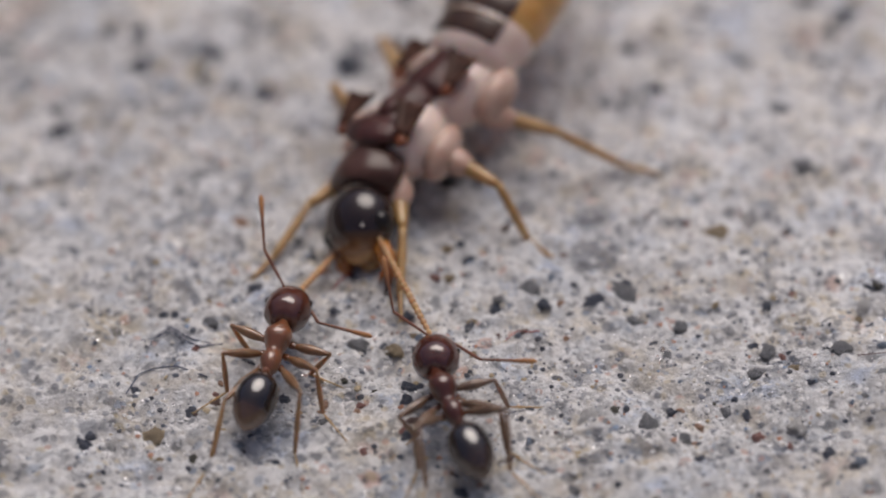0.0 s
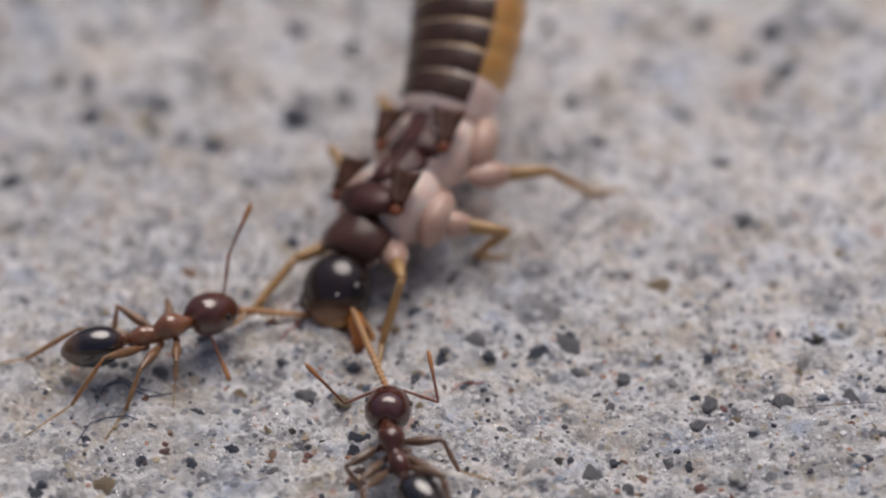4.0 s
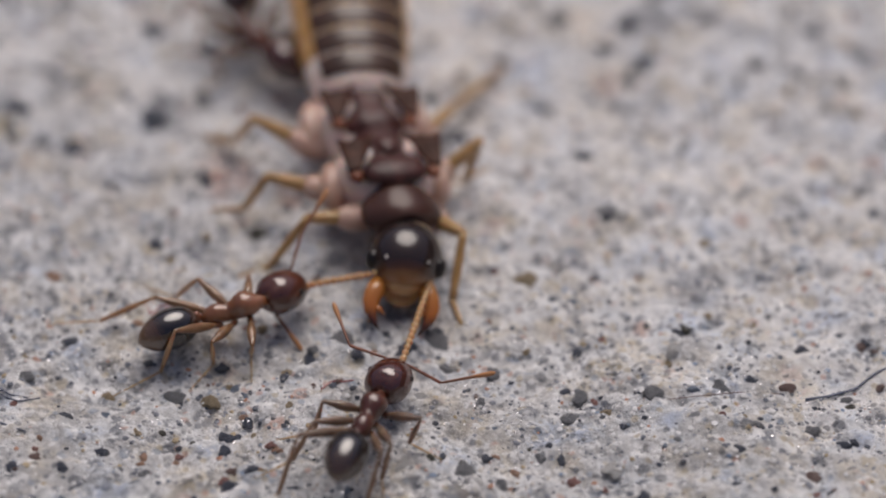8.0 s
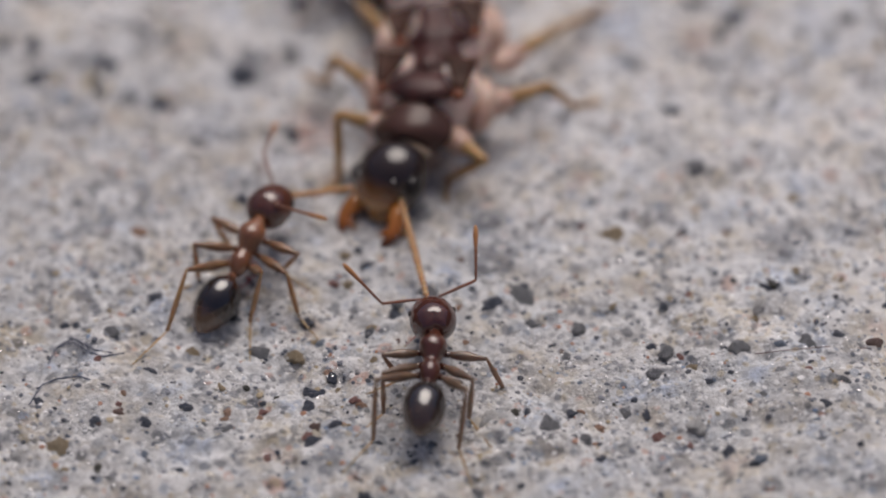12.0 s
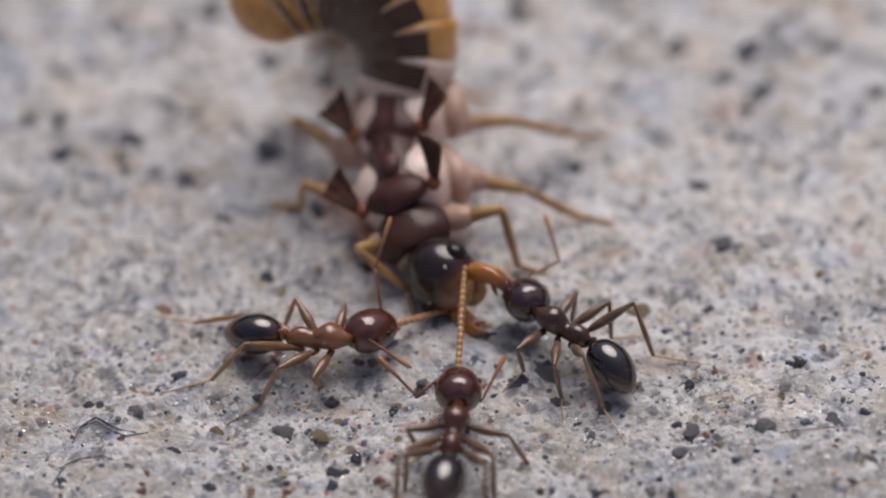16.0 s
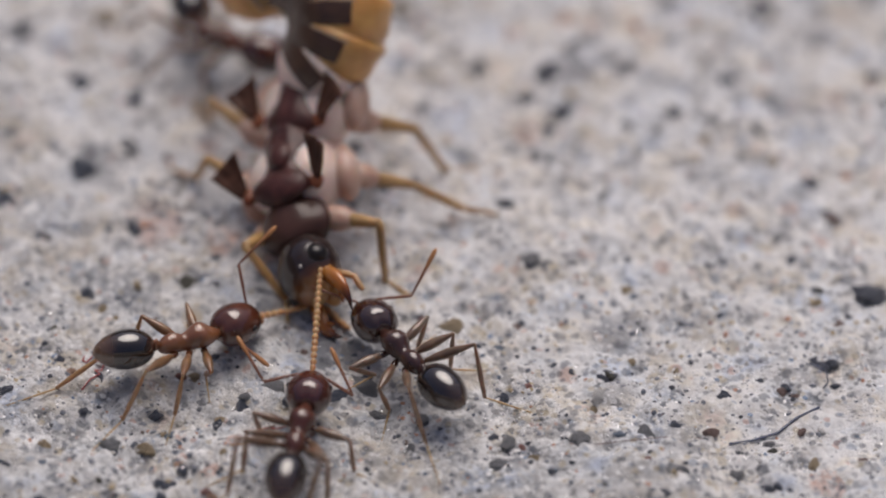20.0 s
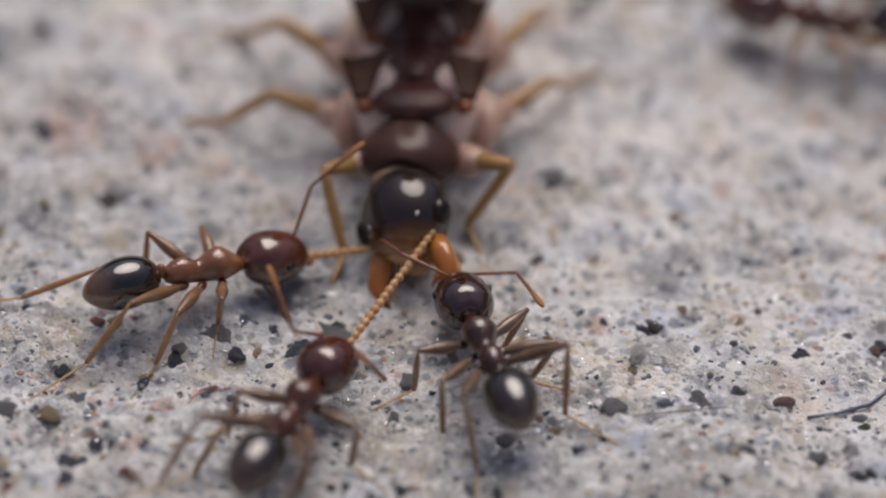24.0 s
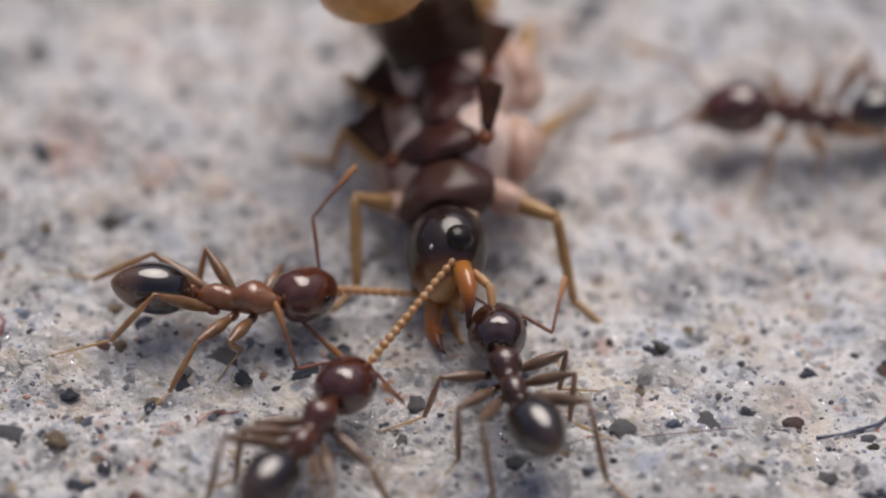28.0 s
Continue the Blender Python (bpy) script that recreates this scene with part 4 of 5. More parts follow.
            rows = []
            for y, g in ((-0.35, 1.02), (-0.37, 1.027), (-0.385, 1.02)):
                rr = r0 + (r1 - r0) * min(1, -y / 0.46)
                row = []
                for k in range(17):
                    a = math.pi * (0.18 + 0.64 * k / 16)
                    row.append(rim.verts.new((rr * g * math.cos(a), y, rr * 0.83 * g * math.sin(a))))
                rows.append(row)
            for p, q in zip(rows, rows[1:]):
                for k in range(16):
                    rim.faces.new((p[k], q[k], q[k + 1], p[k + 1]))
            bmesh.ops.recalc_face_normals(rim, faces=rim.faces)
            part("tergite_rim", rim, T_RIM, seg, "pale rim of the back band")
        else:
            for s in (-1, 1):
                part("cercus", move_bm(limb(0.12, 0.03, 0.012), pose(s * 0.2, -0.44, -0.1, 0, 0, 180 - s * 25)), T_AMBER, seg)
        if i > 3:
            spots = []
            for k in range(70):
                a, y = rng.uniform(0, 6.28), rng.uniform(-0.45, 0.0)
                q = r0 * (1.0 if i < SEGMENTS - 1 else math.sqrt(max(0.1, 1 - (y / 0.56) ** 2)))
                spots.append((Vector((q * math.cos(a), y, 0.82 * q * math.sin(a))), Vector((math.cos(a), -0.8, math.sin(a)))))
            part("bristles", hairs(bmesh.new(), spots, 0.11, 0.004), T_RIM, seg)
        rig["segments"].append(seg)
    for side in (-1, 1):
        for k, ((hx, hy, hz), (a, b, c)) in enumerate(zip(T_HIPS, T_BONES)):
            leg = part("leg", limb(a, 0.085, 0.065, 0.03), T_LEG, root, "amber yellow leg")
            part("coxa", egg(-0.14, 0.50, 0.20, 0.18, n=14, steps=8), T_COXA, leg, "thick pale brownish hip")
            shin = part("tibia", limb(b, 0.056, 0.05, 0.01), T_LEG, leg)
            foot = join_bm(limb(c, 0.042, 0.028), move_bm(limb(0.09, 0.012, 0.005), pose(0, c, 0, 0, 0, 30)), move_bm(limb(0.09, 0.012, 0.005), pose(0, c, 0, 0, 0, -30)))
            foot = part("tarsus", foot, T_LEG, leg)
            rig["legs"].append((leg, shin, foot, Vector((side * hx, hy, hz)), (a, b, c), side))
    return rig


# ---- how the animals stand and move ----
def mm_pose(p, x_axis, y_axis):
    """A pose in millimetres turned so that y runs along y_axis and x lies near x_axis."""
    y = Vector(y_axis).normalized()
    z = Vector(x_axis).cross(y).normalized()
    x = y.cross(z)
    m = Matrix((x, y, z)).transposed().to_4x4()
    m.translation = p
    return m


def metres(m):
    m = m.copy()
    m.translation = m.translation * MM
    return m


def turned(p, yaw=0.0, pitch=0.0, roll=0.0):
    return Matrix.Translation(p) @ Euler((radians(pitch), radians(roll), radians(yaw)), "YXZ").to_matrix().to_4x4()


def ease(rows, t):
    """The values at t of rows (t, a, b, ...), smoothly between them."""
    if t <= rows[0][0]:
        return rows[0][1:]
    for p, q in zip(rows, rows[1:]):
        if t <= q[0]:
            u = (t - p[0]) / (q[0] - p[0])
            u = u * u * (3 - 2 * u)
            return [a + (b - a) * u for a, b in zip(p[1:], q[1:])]
    return rows[-1][1:]


def reach(hip, ankle, a, b, pole):
    """The knee of a two-bone limb from hip to ankle that bends towards pole; and the ankle it reaches."""
    d = ankle - hip
    if d.length > (a + b) * 0.985:
        d = d.normalized() * (a + b) * 0.985
    if d.length < abs(a - b) + 0.05:
        d = d.normalized() * (abs(a - b) + 0.05)
    u = (a * a - b * b + d.length_squared) / (2 * d.length)
    h = math.sqrt(max(0.0, a * a - u * u))
    w = d.normalized()
    side = (pole - w * pole.dot(w)).normalized()
    return hip + w * u + side * h, hip + d


def leg_rows(leg, roots, feet, rise, spread=0.3):
    """Keys a leg whose foot stays at the ground point feet[i] while the body goes by roots[i]."""
    thigh, shin, foot, hip, (a, b, c), side = leg
    out = ([], [], [])
    for (t, root), toe in zip(roots, feet):
        inv = root.inverted()
        target = inv @ toe
        up = inv.to_3x3() @ Vector((0, 0, 1))
        flat = (target - hip) - up * (target - hip).dot(up)
        ankle = target - flat.normalized() * c * 0.88 + up * (0.10 * c + rise)
        knee, end = reach(hip, ankle, a, b, up * 1.0 + flat.normalized() * 0.25 + Vector((side * spread, 0, 0)))
        x = up.cross(knee - hip)
        m0 = mm_pose(hip, x, knee - hip)
        m1 = mm_pose(knee, x, end - knee)
        m2 = mm_pose(end, x, target - end)
        out[0].append((t, metres(m0)))
        out[1].append((t, metres(m0.inverted() @ m1)))
        out[2].append((t, metres(m0.inverted() @ m2)))
    for ob, rows in zip((thigh, shin, foot), out):
        walk(ob, rows)


def plant(roots, spots, slack):
    """Where each foot stands: it stays until the body has gone by more than slack from its spot, then steps."""
    feet = []
    for spot in spots:
        spot, here, way = Vector(spot), None, []
        for i, (t, root) in enumerate(roots):
            want = root @ spot
            want.z = 0.0
            if here is None or (want - here).length > slack:
                here = want
            p = here.copy()
            p.z = float(ground_height(p.x, p.y)) + 0.01
            way.append(p)
        feet.append(way)
    return feet


# where the feet stand beside the body, left front to hind, then right
ANT_SPOTS = [(0.95, 0.30), (0.95, -0.65), (0.90, -1.60), (0.95, 0.30), (0.95, -0.65), (0.90, -1.60)]
AMBER_SPOTS = [(0.80, 0.40), (0.85, -0.80), (0.62, -2.25), (0.80, 0.10), (1.10, -0.85), (0.80, -1.80)]
DARK_SPOTS = [(0.78, -0.15), (0.88, -0.90), (1.00, -1.60), (1.25, 0.0), (0.82, -1.05), (0.68, -1.70)]


def ant_pose(rows, t, lift):
    x, y, heading, nod, wag, droop, pitch = ease(rows, t)
    root = Matrix.Translation((x, y, lift)) @ Euler((0, 0, radians(heading))).to_matrix().to_4x4() @ turned((0, 0, 0), 0, pitch, 0)
    return root, turned(NECK, nod, -12 - pitch), turned(WAIST, wag, droop)


def mouth(rows, t, lift=0.52):
    root, head, _ = ant_pose(rows, t, lift)
    return root @ (head @ Vector((0, 0.78, -0.08)))


def drive_ant(rig, rows, times, feelers, lift=0.52, spots=ANT_SPOTS, slack=0.42):
    """Keys an ant: rows of t, x, y, heading, the turn of head and abdomen and the pitch of abdomen and body; feelers, left and right: rows of t and two angles of each joint."""
    root = rig["root"]
    poses = [(t, ant_pose(rows, t, lift)) for t in times]
    roots = [(t, p[0]) for t, p in poses]
    walk(root, [(t, metres(m)) for t, m in roots])
    heads = [(t, p[1]) for t, p in poses]
    walk(rig["head"], [(t, metres(m)) for t, m in heads])
    walk(rig["gaster"], [(t, metres(p[2])) for t, p in poses])
    all_spots = [(-x, y, 0) for x, y in spots[:3]] + [(x, y, 0) for x, y in spots[3:]]
    for leg, feet in zip(rig["legs"], plant(roots, all_spots, slack)):
        leg_rows(leg, roots, feet, 0.03)
    for i, (scape, lash, side) in enumerate(rig["feelers"]):
        first, second = [], []
        for t, h in heads:
            v = ease(feelers[i], t)
            base = FEELER_ROOT.copy()
            base.x *= side
            m0 = h @ turned(base, -side * v[0], v[1])
            m1 = turned((0, 0.56, 0), -side * v[2], v[3])
            first.append((t, metres(m0)))
            second.append((t, metres(m1)))
        walk(scape, first)
        walk(lash, second)


def drive_termite(rig, rows, tail, spread, times, bites, spots):
    """Keys the termite: rows of t, x, y, heading and the turns of neck shield, head (and its nod) and hind chest, its lean to one side and the dip of its fore end; tail: how the abdomen bends."""
    root = rig["root"]
    roots, metas = [], []
    pro, heads, ends = [], [], []
    for t in times:
        x, y, heading, py, hy, hp, my, lean, dip = ease(rows, t)
        m = Matrix.Translation((x, y, 0)) @ Euler((0, 0, radians(heading))).to_matrix().to_4x4() @ turned((0, 0.5, 0.7), 0, -dip, lean) @ Matrix.Translation((0, -0.5, -0.7))
        roots.append((t, m))
        p = turned(PRO, py, -6)
        pro.append((t, p))
        heads.append((t, p @ turned((0, 0.72, -0.06), hy, hp, ease(HEAD_ROLL, t)[0])))
        metas.append((t, turned(META, my, 0)))
    walk(root, [(t, metres(m)) for t, m in roots])
    walk(rig["pro"], [(t, metres(m)) for t, m in pro])
    walk(rig["head"], [(t, metres(m)) for t, m in heads])
    walk(rig["meta"], [(t, metres(m)) for t, m in metas])
    for i, seg in enumerate(rig["segments"]):
        keys = []
        for t, m in metas:
            yaw0, yaw, pitch0, pitch = ease(tail, t)
            m = m @ turned((0, -1.08, -0.02), yaw0, pitch0)
            step = SEG_LEN * ease(STRETCH_ROWS, t)[0]
            for k in range(i):
                m = m @ turned((0, -step, 0), yaw, pitch)
            keys.append((t, metres(m)))
        walk(seg, keys)
    for stub, place, side, fore in rig["stubs"]:
        keys = []
        for t in times:
            s = ease(spread, t)[0]
            keys.append((t, metres(turned(place, side * ((-92 + 60 * s) if fore else (-90 + 58 * s)), -12 * (1 - s), -side * ((6 + 36 * s) if fore else (2 + 14 * s))))))
        walk(stub, keys)
    for (lash, side), bite in zip(rig["feelers"], bites):
        keys = []
        for (t, m), (_, h) in zip(roots, heads):
            base = h @ (Vector((side * 0.33, 0.70, 0.06)) * HEAD_SIZE)
            goal = m.inverted() @ bite(t)
            keys.append((t, metres(mm_pose(base, h.to_3x3() @ Vector((1, 0, 0)), goal - base))))
        walk(lash, keys)
    all_spots = [(-x, y, 0) for x, y in spots[:3]] + [(x, y, 0) for x, y in spots[3:]]
    for i, (leg, feet) in enumerate(zip(rig["legs"], plant(roots, all_spots, 0.55))):
        if i in TERMITE_FEET:
            feet = [Vector((*p, float(ground_height(*p)) + 0.01)) for p in (ease(TERMITE_FEET[i], t) for t in times)]
        leg_rows(leg, roots, feet, 0.02, 0.8)


TIMES = sorted([0.5 * i for i in range(57)] + [18.25, 18.75, 19.25, 21.25, 21.75, 22.25])
HEAD_ROLL = [
    (0, 15),
    (3, 14),
    (5.5, 5),
    (7, 0),
    (9, 0),
    (11, 6),
    (14.5, 8),
    (15, 22),
    (16, 32),
    (17, 14),
    (18, 5),
    (19, 34),
    (20, 40),
    (21, 26),
    (22, 4),
    (24.5, 30),
    (25, 34),
    (26, 30),
    (27, 24),
    (28, 42)]
FOCUS_ROWS = [
    (0, -1.97, -3.8),
    (0.5, -1.85, -4.2),
    (1, -1.69, -4.77),
    (1.5, -1.58, -4.69),
    (2, -1.41, -4.14),
    (2.5, -0.96, -3.67),
    (3, -0.99, -4.05),
    (3.5, -1.17, -3.74),
    (4, -1.17, -3.88),
    (4.5, -1.16, -4.02),
    (5, -1.15, -4.16),
    (5.5, -1.14, -4.0),
    (6, -1.04, -4.43),
    (6.5, -0.88, -4.82),
    (7, -0.1, -4.35),
    (7.5, 0.19, -3.9),
    (8, 0.45, -3.59),
    (8.5, 0.32, -3.6),
    (9, 0.07, -3.45),
    (9.5, 0.18, -2.66),
    (10, 0.06, -3.5),
    (10.5, 0.53, -3.6),
    (11, 0.47, -4.2),
    (11.5, 0.18, -4.1),
    (12, -0.7, -3.7),
    (12.5, -0.56, -4.45),
    (13, -0.55, -3.89),
    (13.5, -0.53, -3.58)]
FOCUS_ROWS += [
    (14, -0.52, -3.27),
    (14.5, -0.51, -2.96),
    (15, -0.56, -2.91),
    (15.5, -0.69, -2.77),
    (16, -0.94, -2.74),
    (16.5, -0.61, -2.63),
    (17, -0.17, -2.81),
    (17.5, 0.13, -2.63),
    (18, 0.51, -3.22),
    (18.5, 0.7, -3.21),
    (19, 1.26, -2.69),
    (19.5, 1.39, -2.4),
    (20, 1.48, -2.54),
    (20.5, 1.46, -2.79),
    (21, 1.48, -2.6),
    (21.5, 1.52, -2.75),
    (22, 1.63, -2.82),
    (22.5, 1.64, -2.8),
    (23, 1.59, -2.75),
    (23.5, 1.53, -2.71),
    (24, 1.48, -2.67),
    (24.5, 1.43, -2.63),
    (25, 1.11, -2.75),
    (25.5, 0.94, -2.95),
    (26, 0.92, -3.0),
    (26.5, 1.02, -3.1),
    (27, 1.17, -2.95),
    (27.5, 1.35, -2.83)]
FOCUS_ROWS += [
    (28, 1.49, -2.83)]
AMBER_LEFT = [
    (0, 55, 50, -25, 7),
    (1, 178, 38, -104, 6),
    (2, 61, 45, -13, 13),
    (6, 27, 57, -21, -2),
    (7, 11, 55, -22, -7),
    (10, 38, 12, 14, 8),
    (11, 70, 46, -15, 13),
    (12, 38, 24, -30, -15),
    (17, 68, 52, -23, 12),
    (18, 27, 16, 9, -9),
    (19, 52, 56, -38, 13),
    (20, 71, 50, -50, 28),
    (21, 59, 33, -17, 0),
    (22, 21, 55, -31, -7),
    (24.5, 47, 53, -31, -3),
    (26, 62, 55, -33, 5)]
AMBER_LEFT += [
    (27, 33, 52, -21, -5),
    (28, 71, 53, -47, 10)]
AMBER_RIGHT = [
    (0, 140, -28, -49, 6),
    (1, 151, -1, -54, -11),
    (2, 141, -11, -47, -6),
    (6, 191, -46, -60, -33),
    (7, 183, -50, -69, -29),
    (8, 206, -40, -78, -43),
    (9, 176, -13, -79, -27),
    (10, 192, -13, -101, -25),
    (11, 163, 4, -48, -3),
    (12, 170, 5, -83, -5),
    (17, 172, -8, -99, -20),
    (18, 151, -1, -69, -16),
    (19, 185, -18, -106, -23),
    (20, 182, -14, -102, -23),
    (21, 98, -38, -15, 17),
    (22, 182, -46, -90, -34)]
AMBER_RIGHT += [
    (24.5, 177, -37, -88, -40),
    (26, 176, -41, -94, -37),
    (27, 183, -33, -99, -42)]
DARK_LEFT = [
    (0, 72, 28, -30, 36),
    (1, 116, 0, -88, -5),
    (2, 125, -26, -41, 42),
    (3, 108, -31, -53, 56),
    (6, 101, -1, -44, 49),
    (7, 61, 46, -34, 27),
    (8, 98, 12, -56, 14),
    (9, 99, 4, -37, 45),
    (10, 100, -3, -23, 33),
    (11, 114, 6, -54, 45),
    (12, 102, 6, -42, 37),
    (15, 122, -20, -84, 46),
    (16, 111, -30, -82, 53),
    (17, 122, -11, -69, 34),
    (18, 113, -23, -53, 50),
    (19, 107, -20, -55, 51)]
DARK_LEFT += [
    (22, 91, 11, -103, 13),
    (24.5, 156, 25, -66, 42),
    (27, 142, 5, -88, 27),
    (28, 119, -17, -79, 56)]
DARK_RIGHT = [
    (0, 107, -26, -18, 25),
    (1, 78, 26, -78, 54),
    (2, 103, -20, -19, 27),
    (3, 93, 2, -157, 33),
    (6, 114, -42, -33, 29),
    (7, 94, -21, -24, 32),
    (8, 88, -20, -24, 32),
    (9, 98, -27, -16, 22),
    (10, 81, 1, -17, 27),
    (11, 81, 4, -28, 38),
    (12, 83, 17, -58, 42),
    (15, 121, -38, -60, 45),
    (16, 157, -25, -131, 17),
    (17, 137, -27, -117, 26),
    (18, 100, -26, -25, 32),
    (19, 103, -25, -121, 12)]
DARK_RIGHT += [
    (22, 103, -29, -232, 35),
    (27, 91, -26, -242, 34),
    (28, 96, -32, -243, 33)]
BLACK_RIGHT = [
    (16, 77, 9, -69, 30),
    (17, 182, 36, -133, -12),
    (18, 154, 5, -9, -3),
    (19, 103, 9, -58, 55),
    (22, 166, 1, 12, 15),
    (26, 2, -20, 159, -16),
    (27, 109, -33, 226, -10),
    (28, 110, -23, 254, 20)]
TERMITE_FEET = {}
TERMITE_FEET[0] = [
    (0, -2.5, -3.3),
    (1, -2.34, -2.83),
    (2, -2.08, -2.51),
    (3, -2.42, -2.79),
    (8, 0.79, -2.09),
    (9, 0.73, -2.11),
    (10, 0.31, -1.04),
    (11, 0.38, -0.9),
    (12, -0.46, -0.42),
    (18, 0.86, -0.45),
    (19, 1.2, -0.42),
    (21, 1.17, -0.67),
    (22, 1.86, -1.19),
    (24.5, 2.07, -1.16),
    (26, 2.81, -1.92),
    (27, 2.98, -2.62),
    (28, 3.19, -1.93)]
TERMITE_FEET[1] = [
    (0, -0.5, -1.7),
    (1, -0.71, -1.59),
    (2, -0.38, -1.15),
    (3, -0.83, -1.3),
    (6, 0.99, 1.3),
    (8, 1.37, 0.97),
    (9, 1.21, 1.18),
    (11, 1.54, 1.88),
    (12, 1.74, 1.42),
    (15, 1.38, 1.17),
    (16, 1.69, 0.41),
    (17, 2.02, 1.07),
    (18, 2.06, 0.91),
    (19, 2.57, 0.72),
    (20, 2.65, 0.81),
    (21, 2.72, 2.01),
    (22, 3.58, 1.73)]
TERMITE_FEET[2] = [
    (0, 1.08, -0.14),
    (1, 0.28, 1.05),
    (2, 1.07, 0.38),
    (3, 1.14, -0.01),
    (6, 1.74, 2.26),
    (8, 1.86, 3.23),
    (9, 1.62, 2.96),
    (10, 1.64, 2.99),
    (11, 2.24, 3.94),
    (15, 2.09, 2.49),
    (17, 2.38, 2.11),
    (18, 2.32, 2.08),
    (19, 2.37, 1.93),
    (20, 2.37, 2.04),
    (21, 2.24, 2.05)]
TERMITE_FEET[3] = [
    (0, -4.72, -2.27),
    (1, -4.63, -2.5),
    (2, -4.73, -2.21),
    (8, -2.06, -0.88),
    (9, -1.01, -1.65),
    (12, -2.2, -0.17),
    (17, -1.17, -1.26),
    (22, -0.14, -0.77),
    (24.5, 0.53, -1.61),
    (27, 0.43, -1.6)]
AMBER_ROWS = [
    (0, -4.12, -3.87, -14.51, 5.5, -6.54, 12.55, 3.57),
    (0.5, -4.25, -3.82, -9.7, -1.64, 0.52, 11.69, -0.74),
    (1, -4.43, -4.16, 0.51, 2.33, -3.42, 10.84, -5.06),
    (1.5, -4.37, -4.06, -4.07, 0.01, -7.08, 14.46, 2.14),
    (2, -4.32, -3.72, -7.44, -1.82, -11.24, 18.09, 9.34),
    (2.5, -5, -2.24, -35.45, -18.05, 17.23, 9.93, 7.85),
    (3, -5.06, -2.27, -52.75, 16.31, -4.4, 1.78, 6.37),
    (3.5, -5.08, -2.62, -77.65, 24.53, -10.39, 1.85, 6.37),
    (5.5, -4.45, -2.1, -58.53, 33.29, -9.76, 2.15, 6.37),
    (6, -3.66, -2.01, -71.23, 25.5, 0.64, 2.22, 6.37),
    (6.5, -2.82, -1.61, -75.88, 15.01, 13.43, -0.71, 9.41),
    (7, -2.34, -1.75, -73.63, 29.52, 1.41, -3.65, 12.45),
    (7.5, -2.53, -1.92, -74.28, 28.06, 16.07, -3.22, 11.12),
    (8, -2.24, -2.22, -82.73, 42.9, 14.53, -2.79, 9.78)]
AMBER_ROWS += [
    (8.5, -2.28, -1.62, -68.39, 19.28, 20.5, 4.26, 11.76),
    (9, -2.58, -1.96, -62.85, 26.05, -3.53, 11.31, 13.74),
    (9.5, -2.77, -1.7, -59.82, 16.1, 13.15, 7.73, 17.15),
    (10, -2.51, -1.86, -69.88, 33.05, 3.42, 4.15, 20.56),
    (10.5, -2.34, -1.9, -68.38, 33.87, -7.69, 6.27, 14.22),
    (11, -2.7, -1.89, -57.67, 14.7, 1.9, 8.39, 7.87),
    (11.5, -2.31, -1.66, -52.05, 10.27, -4.64, 6.75, 15.19),
    (12, -3.16, -1.81, -28.34, 4.14, -9.09, 5.12, 22.52),
    (12.5, -2.84, -1.63, -41.12, 10.17, -4.41, 5.46, 18.02),
    (14.5, -2.91, -1.25, -72.42, 34.17, 13.29, 6.81, 0.02),
    (15, -2.68, -2.02, -102.3, 55, 3.16, 7.14, -4.48),
    (15.5, -2.65, -1.95, -97.57, 55, -3.91, 9.22, -1.12),
    (16, -2.55, -2.1, -101.55, 55, -10.98, 11.29, 2.25),
    (16.5, -2.57, -2.12, -104.63, 55, -11.93, 11.56, 3.18)]
AMBER_ROWS += [
    (17, -2.22, -1.98, -94.12, 55, -12.87, 11.83, 4.12),
    (17.5, -2.22, -1.89, -94.31, 54.92, -17.06, 12.66, 3.56),
    (18, -2.21, -1.98, -86.09, 54.83, -21.25, 13.48, 3.01),
    (18.5, -2.04, -1.83, -71.39, 32.18, -15.81, 10.19, -3.01),
    (19, -2.04, -1.85, -65, 14.53, -14.57, 6.9, -9.04),
    (19.5, -2.16, -1.89, -57.32, 12.3, -7.34, 6.79, -7.76),
    (20, -1.93, -1.89, -71.04, 24.46, -13.71, 6.68, -6.49),
    (21, -2.22, -1.87, -62.28, 20.38, -8.06, -0.18, -5.6),
    (22, -1.53, -2.09, -90.02, 46.64, -3.81, 9.59, 1.85),
    (22.5, -1.41, -1.98, -83.34, 29.43, 6.29, 9.87, -0.44),
    (24.5, -0.84, -1.84, -72.31, 4.89, 2.7, 10.99, -9.6),
    (25, -0.87, -1.93, -76.02, 13.18, -12.79, 11.27, -11.89),
    (26, -0.96, -2.1, -83.93, 25.57, -5.65, 0.18, 5.2),
    (27, -0.8, -2.26, -94.99, 38.59, -2.53, 0.88, -2.82)]
AMBER_ROWS += [
    (28, -0.63, -2, -106.54, 55, 11.6, -11.82, 3.27)]
